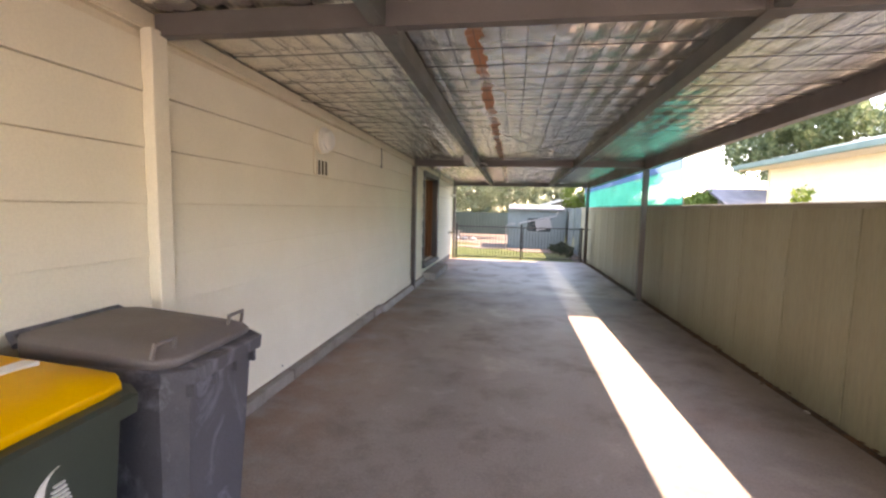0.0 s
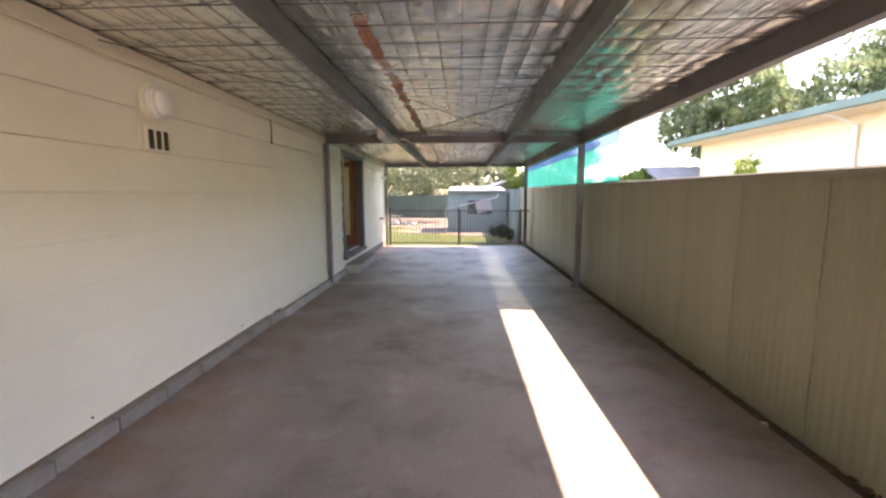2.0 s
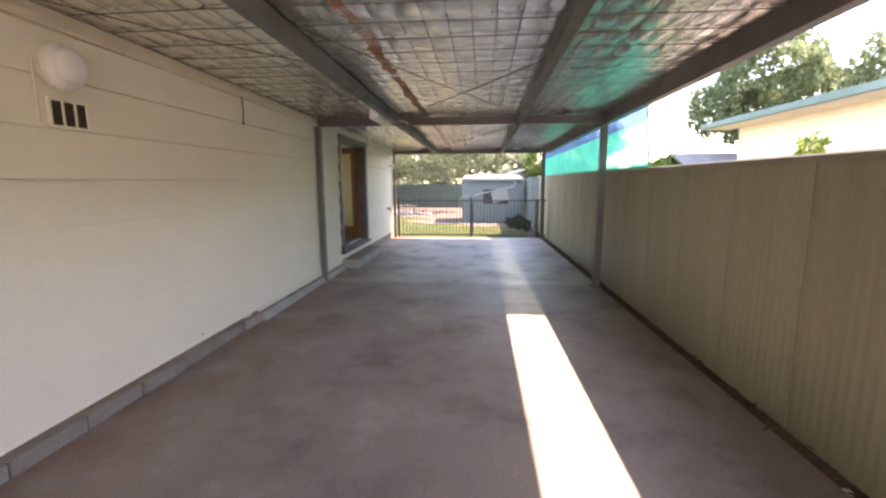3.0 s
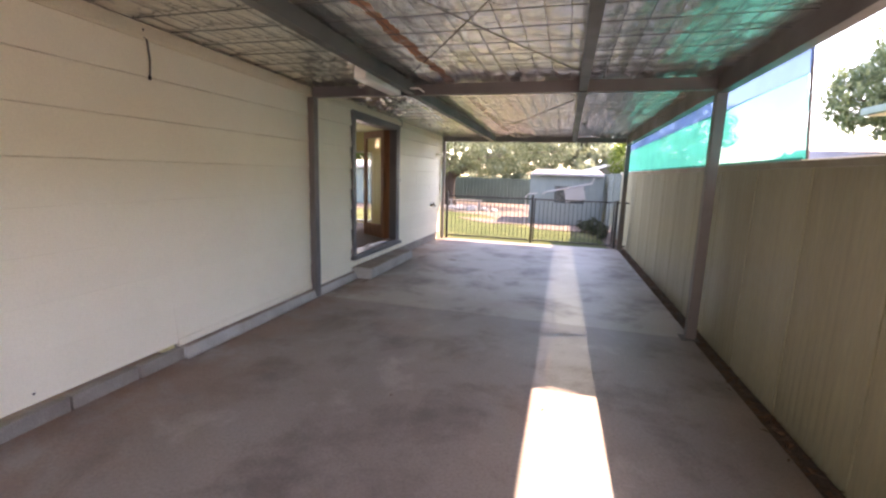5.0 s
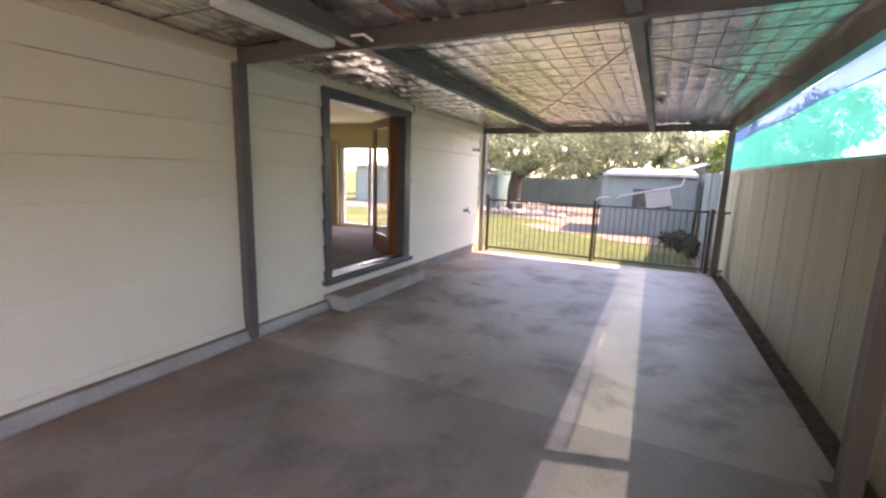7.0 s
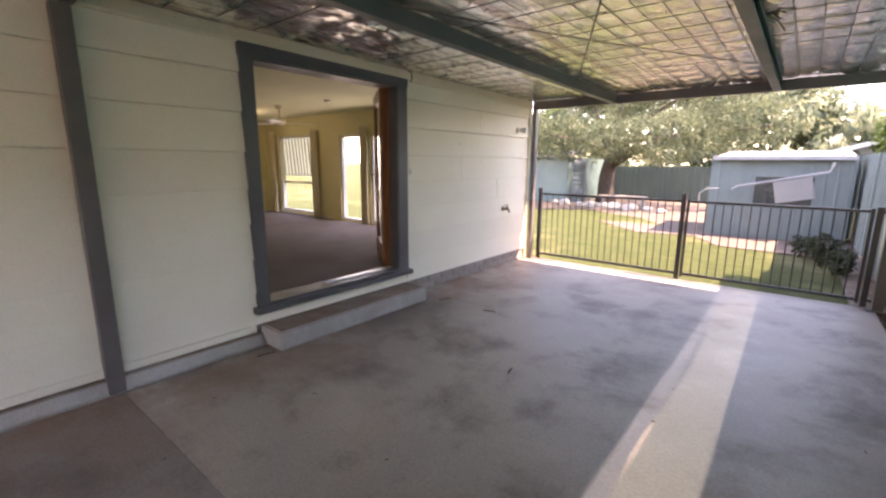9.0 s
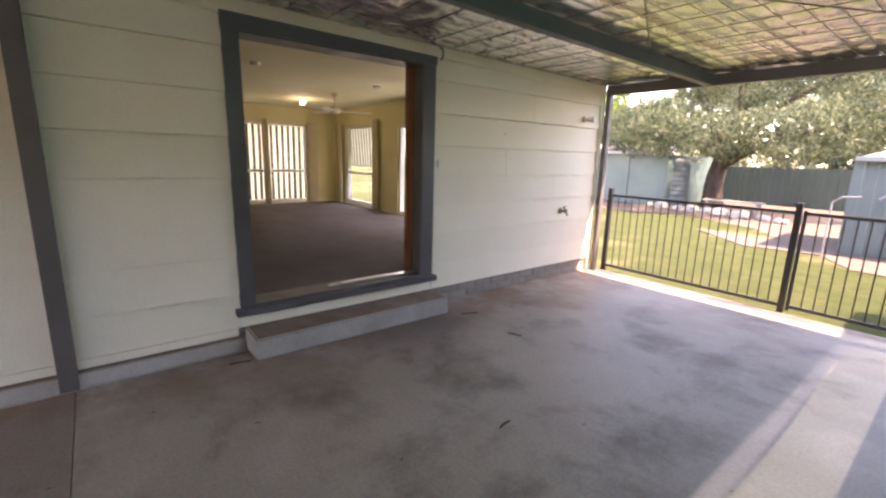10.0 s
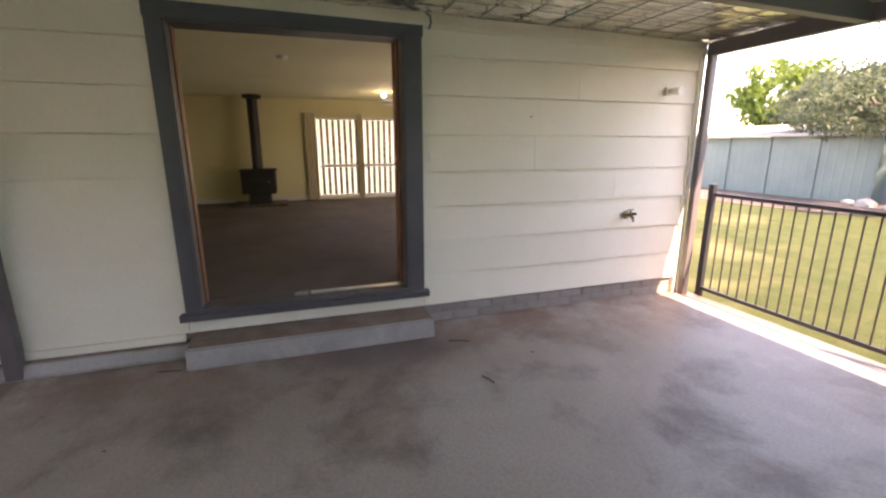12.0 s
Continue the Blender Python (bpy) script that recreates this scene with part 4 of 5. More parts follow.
def ceiling_fan(at):
    f = thing("ceiling_fan", "cream ceiling fan with three blades", "ceiling fan", at)
    part("rod", lathe(B(), [(0.06, 0), (0.05, -0.05), (0.014, -0.06), (0.014, -0.2)], 16), CREAM_TRIM, f)
    part("motor", lathe(B(), [(0.03, -0.2), (0.09, -0.22), (0.1, -0.27), (0.07, -0.31), (0.02, -0.32)], 20), CREAM_TRIM, f)
    for k in range(3):
        a = radians(75 + 120 * k)
        bm = box(B(), 0.09, 0.6, -0.06, 0.06, -0.285, -0.277, 0.002)
        bmesh.ops.rotate(bm, verts=bm.verts, cent=(0, 0, -0.28), matrix=Matrix.Rotation(radians(10), 3, "X"))
        bmesh.ops.rotate(bm, verts=bm.verts, cent=(0, 0, 0), matrix=Matrix.Rotation(a, 3, "Z"))
        part("blade", bm, WHITE_PLASTIC, f)


ceiling_fan((-5.65, 11.68, CEIL_IN))
lamp = thing("ceiling_light", "small lit round ceiling light", "ceiling light", (-6.85, 11.6, CEIL_IN))
part("base", lathe(B(), [(0.06, 0), (0.06, -0.02), (0.04, -0.03)], 16), WHITE_PLASTIC, lamp)
part("globe", lathe(B(), [(0.02, -0.03), (0.045, -0.055), (0.045, -0.075), (0.02, -0.1)], 16), LAMP_GLOW, lamp, "glowing warm globe")
for x, y, w, h, rz, e in ((-7.2, RY1 - 0.02, 1.2, 0.7, 0, 5.0), (-5.37, RY1 - 0.02, 0.55, 1.5, 0, 7.0), (-4.1, RY1 - 0.02, 1.3, 1.5, 0, 14.0)):
    # sky light through the rear windows
    wl = new("window_daylight", bpy.data.lights.new("window_daylight", "AREA"))
    wl.data.shape, wl.data.size, wl.data.size_y, wl.data.energy, wl.data.color = "RECTANGLE", w, h, e * DAYLIGHT, (0.95, 0.97, 1.0)
    wl.matrix_basis = look((x, y, 1.2 if h > 1 else 0.85), (x, y - 1, 1.0))
bulb = new("room_lamp", bpy.data.lights.new("room_lamp", "POINT"))
bulb.data.energy, bulb.data.color, bulb.data.shadow_soft_size = 0.6, (1, 0.85, 0.6), 0.05
bulb.location = (-6.85, 11.6, CEIL_IN - 0.2)
for x, y in ((-3.9, 9.95), (-4.4, 11.75)):
    s = thing("smoke_alarm", "small white round smoke alarm on the ceiling", "smoke alarm", (x, y, CEIL_IN))
    part("case", lathe(B(), [(0.055, 0), (0.055, -0.02), (0.045, -0.035), (0.015, -0.04)], 20), WHITE_PLASTIC, s)

# ---------- back yard ----------


def ribbed(bm, x0, x1, z0, z1, y, pitch=0.19, depth=0.018, thick=0.03):
    """Ribbed steel sheet facing -y."""
    prof = []
    x = x0
    while x < x1 - 1e-6:
        for u, d in ((0, 0), (0.72, 0), (0.78, depth), (0.94, depth), (1.0, 0)):
            px = x + u * pitch
            if px <= x1 + 1e-6:
                prof.append((px, y - d))
        x += pitch
    prof.append((x1, y))
    prof += [(x1, y + thick), (x0, y + thick)]
    return prism(bm, [p for i, p in enumerate(prof) if i == 0 or (Vector(p) - Vector(prof[i - 1])).length > 1e-5], z0, z1, "z")


shed = thing("garden_shed", "pale grey-green steel garden shed with a light skillion roof", "shed", (0.9, 19.0, -0.07))
for x0, x1, z0, z1 in ((-1.2, -0.37, 0, 1.68), (0.6, 1.2, 0, 1.68), (-0.37, 0.6, 0, 0.74), (-0.37, 0.6, 1.30, 1.68)):
    part("wall_sheet", ribbed(B(), x0, x1, z0, z1, 0, 0.19, 0.006), SHED_WALL, shed)
bm = box(B(), -1.2, -1.17, 0.03, 2.2, 0, 1.68)
box(bm, 1.17, 1.2, 0.03, 2.2, 0, 1.68)
box(bm, -1.17, 1.17, 2.17, 2.2, 0, 1.68)
part("wall", bm, SHED_WALL, shed)
bm = ribbed(B(), -1.17, 1.17, 0, 2.55, 0, 0.12, 0.015, 0.012)
bmesh.ops.rotate(bm, verts=bm.verts, cent=(0, 0, 0), matrix=Matrix.Rotation(radians(-86), 3, "X"))
bmesh.ops.translate(bm, verts=bm.verts, vec=(0, -0.18, 1.70))
part("roof", bm, SHED_ROOF, shed)
part("fascia", box(B(), -1.17, 1.17, -0.21, -0.18, 1.65, 1.73, 0.004), SHED_ROOF, shed)
wdw = part("window", box(B(), -0.37, 0.6, 0.01, 0.03, 0.74, 1.30), mat("dark_window_void", (0.02, 0.035, 0.04), None, 2, 30, 0.25), shed, "dark window opening")
bm = box(B(), -0.02, 0.62, -0.03, -0.012, -0.22, 0.22, 0.002)
bmesh.ops.rotate(bm, verts=bm.verts, cent=(0, 0, 0), matrix=Matrix.Rotation(radians(-12), 3, "Y"))
bmesh.ops.translate(bm, verts=bm.verts, vec=(0.0, 0, 0.98))
part("window_shutter", bm, SHED_ROOF, wdw, "tilted pale board across the window")
part("downpipe", tube(B(), [(-0.75, -0.25, 1.02), (-0.65, -0.25, 1.10), (0.8, -0.25, 1.42), (0.85, -0.22, 1.6)], 0.024, 8), SHED_ROOF, shed, "white sloping downpipe")

back = thing("back_fence", "dark green sheet-steel back fence", "fence", (0, 29.0, -0.07))
me = mesh_of("fence_panel", ribbed(B(), 0, 2.34, 0, 1.42, 0, 0.2, 0.02), GREEN_FENCE)
pm = mesh_of("fence_post", box(B(), -0.03, 0.03, -0.04, 0.03, 0, 1.45, 0.004), GREEN_FENCE)
for k in range(-6, 6):
    piece("fence_panel", me, back, (k * 2.4 + 0.03, 0, 0))
    piece("fence_post", pm, back, (k * 2.4, 0, 0))

lshed = thing("long_shed", "long blue-green steel shed with a pale roof", "shed", (-13.0, 24.2, -0.07))
for k in range(5):
    part("wall_panel", ribbed(B(), k * 1.4 + 0.02, k * 1.4 + 1.38, 0, 1.78, 0, 0.23, 0.004), GREEN_SHED, lshed)
    part("wall_post", box(B(), k * 1.4 - 0.02, k * 1.4 + 0.02, -0.03, 0.03, 0, 1.8, 0.003), GREEN_SHED, lshed)
part("end_wall", box(B(), 6.98, 7.02, 0, 4, 0, 1.78), GREEN_SHED, lshed)
bm = ribbed(B(), -0.2, 7.2, 0, 4.4, 0, 0.2, 0.02, 0.015)
bmesh.ops.rotate(bm, verts=bm.verts, cent=(0, 0, 0), matrix=Matrix.Rotation(radians(-84), 3, "X"))
bmesh.ops.translate(bm, verts=bm.verts, vec=(0, -0.25, 1.82))
part("roof", bm, SHED_ROOF, lshed)
part("gutter", box(B(), -0.2, 7.2, -0.33, -0.25, 1.78, 1.87, 0.01), SHED_ROOF, lshed)
tank = thing("water_tank", "pale corrugated round water tank under the tree", "water tank", (-6.3, 25.2, -0.07))
prof = [(0.0, 0.0)] + [(0.62 + 0.012 * math.sin(k * 1.6), 0.045 * k) for k in range(36)] + [(0.3, 1.75), (0.0, 1.78)]
bm = lathe(B(), [p for p in prof if p[0] > 0.05], 36)
part("shell", bm, SHED_WALL, tank, smooth=True)


def leaf_cloud(name, blobs, count, size, material, parent, seed):
    """Many small leaf sprays on the outer part of several lobes."""
    rng = np.random.default_rng(seed)
    vs, fs = [], []
    wts = np.array([b[3] * b[4] * b[5] for b in blobs]) ** 0.67
    wts = wts / wts.sum()
    for bi, b in enumerate(blobs):
        n = int(count * wts[bi])
        d = rng.normal(size=(n, 3))
        d /= np.linalg.norm(d, axis=1)[:, None]
        rad = rng.uniform(0.45, 1.0, n) ** 0.5
        for k in range(n):
            q = d[k]
            lump = 0.78 + 0.42 * noise.noise(Vector((q[0] * 2.1 + bi, q[1] * 2.1, q[2] * 2.1 + seed)))
            if noise.noise(Vector((q[0] * 4 + seed, q[1] * 4 + bi, q[2] * 4))) < -0.28:
                continue
            c = np.array(b[:3]) + q * np.array(b[3:6]) * rad[k] * lump
            u = rng.normal(size=3)
            u[2] -= 0.7
            u /= np.linalg.norm(u)
            v = np.cross(u, rng.normal(size=3))
            v /= np.linalg.norm(v) + 1e-9
            s = size * rng.uniform(0.6, 1.5)
            i = len(vs)
            vs += [tuple(c - u * s), tuple(c + v * s * 0.36 + u * 0.1 * s), tuple(c + u * s), tuple(c - v * s * 0.36 + u * 0.1 * s)]
            fs.append((i, i + 1, i + 2, i + 3))
    me = bpy.data.meshes.new(name)
    me.from_pydata(vs, [], fs)
    me.materials.append(material)
    ob = new(name, me)
    ob.parent = parent
    return ob


def tree(label, at, trunk_h, trunk_r, blobs, count, size, material, seed, limbs=True):
    t = thing("tree", label, "tree", at)
    rng = random.Random(seed)
    pts = [(0.12 * math.sin(k * 0.9 + seed) * k / 4, 0.1 * math.cos(k + seed) * k / 4, trunk_h * k / 5 - 0.1) for k in range(6)]
    part("trunk", tube(B(), pts, [trunk_r * f for f in (1.45, 1.1, 1.0, 0.95, 0.9, 0.8)], 12), BARK, t, smooth=True)
    if limbs:
        top = Vector(pts[-1])
        for b in blobs:
            e = Vector(b[:3])
            m1 = top.lerp(e, 0.45) + Vector((rng.uniform(-0.3, 0.3), rng.uniform(-0.3, 0.3), 0.25))
            base = top - Vector((0, 0, rng.uniform(0, trunk_h * 0.25)))
            part("limb", tube(B(), [base, m1, e, e + (e - m1) * 0.5], [trunk_r * 0.5, trunk_r * 0.3, trunk_r * 0.13, 0.015], 7), BARK, t, smooth=True)
    leaf_cloud("crown", blobs, count, size, material, t, seed)
    return t


tree("spreading shade tree with a dark trunk and drooping grey-green foliage", (-4.9, 25.6, -0.07), 2.0, 0.3,
     [(-3.3, -0.6, 2.7, 1.3, 1.5, 1.2), (-1.9, -1.2, 2.7, 1.4, 1.8, 1.4), (-0.9, -2.4, 2.5, 1.4, 1.5, 1.0), (0.9, -2.8, 2.4, 1.6, 1.5, 1.0), (2.6, -2.0, 2.4, 1.9, 1.8, 1.1), (4.4, -0.4, 2.7, 1.9, 1.8, 1.2),
      (0.4, 0, 4.8, 2.4, 2.4, 1.9), (3.2, 1.0, 4.6, 2.3, 2.2, 1.8), (-1.3, 0.8, 4.9, 1.7, 1.9, 1.6)], 62000, 0.055, LEAF, 3)
tree("grey-green tree beyond the back fence", (-0.5, 33, -0.07), 2.5, 0.25, [(0, 0, 4.0, 3.2, 2.5, 2.2), (-3, 0.5, 3.2, 2.6, 2, 1.8), (2.8, 0.5, 2.9, 2.4, 2, 1.5)], 9000, 0.2, LEAF_FAR, 5)
tree("tall grey-green tree beyond the back fence", (-6, 36, -0.07), 3.5, 0.3, [(0, 0, 6.0, 4.0, 3, 3.2), (-4, 1, 4.5, 3.2, 2.5, 2.4), (4, 1, 5, 3.2, 2.5, 2.6)], 9000, 0.24, LEAF_FAR, 6)
tree("bright green tree behind the long shed", (-13.5, 31, -0.07), 2.5, 0.22, [(0, 0, 3.6, 2.6, 2.2, 1.9), (2.6, 0.5, 3.2, 2.2, 2, 1.5)], 7000, 0.18, LEAF_BRIGHT, 7)
tree("tall gum tree behind the neighbouring house", (15.5, 27, -0.07), 4, 0.35, [(0, 0, 7.3, 3.2, 3, 2.4), (-2.9, 0, 5.2, 1.5, 1.5, 1.7), (-0.6, 0.5, 4.9, 2.4, 2, 1.9), (3, 1, 6.0, 2.8, 2, 2.4)], 30000, 0.13, LEAF_MID, 8)
tree("tall gum tree behind the neighbouring house", (21, 22, -0.07), 5, 0.35, [(0, 0, 7.6, 3.8, 3, 3), (-3, 0, 6.0, 2.8, 2.4, 2.4), (3, 1, 6.4, 3, 2, 2)], 26000, 0.13, LEAF_MID, 9)
tree("broad leafy tree beyond the side fence", (6.0, 30, -0.07), 1.6, 0.18, [(0, 0, 3.0, 2.0, 1.8, 1.6), (1.6, 0.4, 4.2, 1.9, 1.6, 1.8), (-1.6, 0.3, 3.0, 1.7, 1.5, 1.6)], 14000, 0.10, LEAF_BRIGHT, 14)
tree("broad leafy tree beyond the side fence", (10.0, 27, -0.07), 1.2, 0.16, [(0.1, 0, 2.0, 1.1, 1.1, 1.0), (-0.9, 0.3, 1.8, 0.9, 1.0, 0.8), (1.0, 0.3, 2.3, 0.8, 0.8, 0.8)], 7000, 0.12, LEAF_BRIGHT, 15)
tree("low bright shrub beyond the side fence", (5.6, 21, -0.07), 0.7, 0.07, [(0, 0, 1.7, 1.0, 0.9, 0.7), (0.9, 0.3, 1.4, 0.8, 0.7, 0.6)], 2600, 0.1, LEAF_BRIGHT, 10)
tree("leafy sapling tip beside the neighbouring wall", (3.15, 5.5, -0.07), 1.5, 0.015, [(0, 0, 1.88, 0.13, 0.13, 0.13), (0.03, 0.1, 1.80, 0.1, 0.1, 0.1)], 150, 0.04, LEAF_BRIGHT, 11, False)

# ---------- neighbour ----------
nb = thing("neighbour_house", "pale yellow clad neighbouring house with a grey-green roof", "house", (6.7, 0, -0.07))
for k in range(18):
    z0 = 0.3 + k * 0.145
    part("cladding_board", prism(B(), [(0, z0), (-0.014, z0 + 0.003), (-0.003, z0 + 0.146), (0, z0 + 0.146)], -4, 13.1, "y"), NEIGH_WALL, nb)
part("wall", box(B(), 0.001, 7, -4, 13.1, 0, 2.95), NEIGH_WALL, nb)
part("corner_stop", box(B(), -0.03, 0.02, 13.06, 13.12, 0, 2.92, 0.004), NEIGH_WALL, nb)
bm = B()
prism(bm, [(-0.55, 2.9), (-0.55, 3.0), (3.5, 4.0), (7.6, 3.0), (7.6, 2.9), (3.5, 3.9)], -4.4, 13.7, "y")
part("roof", bm, NEIGH_ROOF, nb)
part("gutter", box(B(), -0.66, -0.55, -4.4, 13.72, 2.88, 3.01, 0.015), NEIGH_ROOF, nb)
part("soffit", box(B(), -0.55, -0.002, -4.4, 13.66, 2.87, 2.89), NEIGH_WALL, nb)
part("downpipe", tube(B(), [(-0.06, 8.45, 0.1), (-0.06, 8.45, 2.7), (-0.55, 8.45, 2.88)], 0.035), WHITE_FRAME, nb)



def far_house(label, at, turn, w, d, eave, ridge):
    """Gable-ended house, seen only over the fences."""
    h = thing("distant_house", label, "house", at, turn)
    bm = B()
    prism(bm, [(-w / 2, 0), (w / 2, 0), (w / 2, eave), (0, ridge), (-w / 2, eave)], 0, d, "y")
    part("wall", bm, SHED_ROOF, h)
    for sx in (-1, 1):
        bm = B()
        prism(bm, [(sx * (w / 2 + 0.3), eave - 0.1), (sx * (w / 2 + 0.3), eave), (0, ridge + 0.12), (0, ridge + 0.02)], -0.4, d + 0.4, "y")
        part("roof_slope", bm, FAR_ROOF, h)
        bm = B()
        prism(bm, [(sx * (w / 2 + 0.32), eave - 0.16), (sx * (w / 2 + 0.32), eave + 0.01), (0, ridge + 0.13), (0, ridge - 0.06)], -0.44, -0.4, "y")
        part("barge_board", bm, WHITE_FRAME, h, "white barge board")


FAR_ROOF = mat("grey_distant_roof", (0.16, 0.15, 0.155), (0.13, 0.125, 0.13), 1.5, 30, 0.6)
far_house("distant grey gabled house behind the garden shed", (5.2, 31, -0.07), 0, 6.4, 6, 2.0, 3.0)
far_house("distant low house with a pale roof beyond the fence", (16.2, 27.5, -0.07), 90, 5.0, 5, 2.1, 3.0)

# ---------- pale fence beyond the carport ----------
pale = thing("side_fence", "pale steel side fence beyond the carport", "fence", (0, 0, -0.07))
pale_me = mesh_of("fence_panel", ribbed(B(), 0, 2.33, 0, 1.75, 0, 0.2, 0.02), SHED_WALL)
for k in range(6):
    y = 15.35 + 2.36 * k
    o = piece("fence_panel", pale_me, pale, (fence_x(y) + 0.02, y + 2.33, 0), (0, 0, -90))

# ---------- fittings on the house wall ----------
wl = thing("bulkhead_light", "round cream bulkhead light on a wall plate", "wall light", (WALL_X + 0.012, 4.13, 2.22))
part("back_plate", lathe(B(), [(0.135, -0.005), (0.135, 0.028), (0.12, 0.035)], 32, "x"), CREAM, wl)
part("ring", lathe(B(), [(0.125, 0.034), (0.125, 0.06), (0.105, 0.075)], 32, "x"), WHITE_PLASTIC, wl)
part("diffuser", lathe(B(), [(0.105, 0.074), (0.1, 0.1), (0.075, 0.12), (0.03, 0.128)], 32, "x"), WHITE_PLASTIC, wl, "white glass diffuser", smooth=True)
part("conduit", tube(B(), [(0.008, -0.165, 0.04), (0.008, -0.165, -0.33), (0.008, -0.15, -0.345), (0.008, 0.15, -0.345)], 0.006, 6), CREAM_TRIM, wl)
VENT_DARK = mat("dark_brown_vent_mesh", (0.05, 0.035, 0.02), None, 6, 200, 0.8)
vent = thing("wall_vent", "cream wall vent with three dark slots", "vent", (WALL_X + 0.012, 4.155, 1.952))
part("plate", pierced(B(), "y", -0.13, 0.13, -0.085, 0.085, 0.0, 0.016, [(-0.115 + 0.08 * k, -0.045 + 0.08 * k, -0.07, 0.07) for k in range(3)]), CREAM, vent)
for k in range(3):
    part("slot", box(B(), 0.003, 0.006, -0.115 + 0.08 * k, -0.045 + 0.08 * k, -0.07, 0.07), VENT_DARK, vent, "dark opening")
cord = thing("loose_cable", "short loose cable hanging on the wall", "cable", (-1.958, 6.12, 2.15))
part("wire", tube(B(), [(0, -0.02, 0.32), (0, -0.03, 0.27), (0.004, 0.0, 0.25), (0.004, 0.012, 0.12), (0.004, 0.0, 0.0)], 0.0065, 6), CABLE, cord)
part("end_plug", tube(B(), [(0.004, 0.0, 0.012), (0.004, 0.0, -0.015)], 0.011, 8), BLACK_STEEL, cord)
tap = thing("garden_tap", "weathered brass garden tap on the wall", "tap", (WALL_X + 0.012, 12.95, 0.845))
part("flange", lathe(B(), [(0.04, 0.0), (0.04, 0.008), (0.02, 0.014)], 16, "x"), CHROME, tap)
part("spout", tube(B(), [(0.01, 0, 0), (0.07, 0, 0.0), (0.10, 0, -0.01), (0.11, 0, -0.05)], [0.014, 0.016, 0.013, 0.012], 10), CHROME, tap)
part("valve", tube(B(), [(0.065, 0, 0.0), (0.065, 0.0, 0.05)], 0.01, 8), CHROME, tap)
part("tap_handle", tube(B(), [(0.065, -0.035, 0.055), (0.065, 0.035, 0.055)], 0.008, 8), CHROME, tap)
part("hose_joiner", tube(B(), [(0.012, 0.06, 0.005), (0.03, 0.10, 0.005)], 0.013, 8), BLACK_STEEL, tap)
ol = thing("outdoor_light", "small cream sensor light on the wall", "wall light", (WALL_X + 0.012, 13.28, 1.96))
part("mount", box(B(), 0, 0.03, -0.035, 0.035, -0.035, 0.035, 0.006), CREAM_TRIM, ol)
part("head", tube(B(), [(0.03, 0, 0.0), (0.07, 0.02, 0.0), (0.14, 0.03, -0.005)], [0.02, 0.035, 0.04], 14), WHITE_PLASTIC, ol)
bell = thing("door_bell", "small white bell push beside the doorway", "door bell", (WALL_X + 0.012, 11.02, 1.40))
part("case", box(B(), 0, 0.018, -0.016, 0.016, -0.035, 0.035, 0.005), WHITE_PLASTIC, bell)
part("button", lathe(B(), [(0.009, 0.018), (0.009, 0.022), (0.005, 0.023)], 12, "x"), CREAM_TRIM, bell)
dc = thing("conduit_loop", "short grey cable loop above the doorway corner", "cable", (-1.96, 10.99, 2.36))
part("wire", tube(B(), [(0.0, 0.0, 0.07), (0.02, 0.03, 0.05), (0.022, 0.035, 0.0), (0.01, 0.02, -0.04)], 0.008, 6), STEEL, dc)
for y, z in ((3.35, 0.19), (5.2, 0.2), (11.9, 1.72)):
    nh = thing("wall_hole", "small dark fixing hole plug in the cladding", "fixing", (WALL_X + 0.012, y, z))
    part("plug", lathe(B(), [(0.007, 0), (0.007, 0.006), (0.004, 0.008)], 10, "x"), BLACK_IRON, nh)

# ---------- under the carport roof ----------
tl = thing("batten_light", "white fluorescent batten light fixed beside a purlin", "ceiling light", (-0.83, 7.56, beam_z(7.58) - 0.015))
part("body", box(B(), -0.055, 0.055, -0.40, 0.40, 0.025, 0.10, 0.012), WHITE_PLASTIC, tl)
part("diffuser", box(B(), -0.062, 0.062, -0.385, 0.385, -0.035, 0.03, 0.022), WHITE_PLASTIC, tl, "milky white diffuser")
part("end_cap", box(B(), -0.058, 0.058, -0.41, -0.385, -0.03, 0.06, 0.01), WHITE_PLASTIC, tl)
part("end_cap", box(B(), -0.058, 0.058, 0.385, 0.41, -0.03, 0.06, 0.01), WHITE_PLASTIC, tl)
part("lead", tube(B(), [(0.03, 0.4, 0.04), (0.12, 0.47, 0.05), (0.22, 0.5, 0.055), (0.27, 0.53, 0.02)], 0.009, 6), WHITE_PLASTIC, tl, "white flexible lead")
for k, pts in enumerate((((-0.63, 4.3), (0.98, 7.6)), ((-0.63, 7.7), (0.98, 5.2)), ((-0.63, 12.2), (0.96, 8.9)), ((-0.64, 9.4), (0.95, 12.4)), ((-1.9, 3.6), (-0.75, 5.2)), ((1.1, 9.2), (2.2, 10.3)))):
    (xa, ya), (xb, yb) = pts
    br = thing("brace_wire", "thin dark bracing wire under the foil", "wire", (xa, ya, beam_z(ya) + 0.06), group="roof bracing wires")
    part("strand", tube(B(), [(u * (xb - xa), u * (yb - ya), beam_z(ya + u * (yb - ya)) - beam_z(ya) - 0.02 * math.sin(u * 3.14)) for u in np.linspace(0, 1, 9)], 0.0045, 6), CABLE, br)
nest = thing("twig_tangle", "small dark tangle of wire ends at the purlin", "wire", (1.09, 10.87, beam_z(10.87) + 0.05))
rng = random.Random(5)
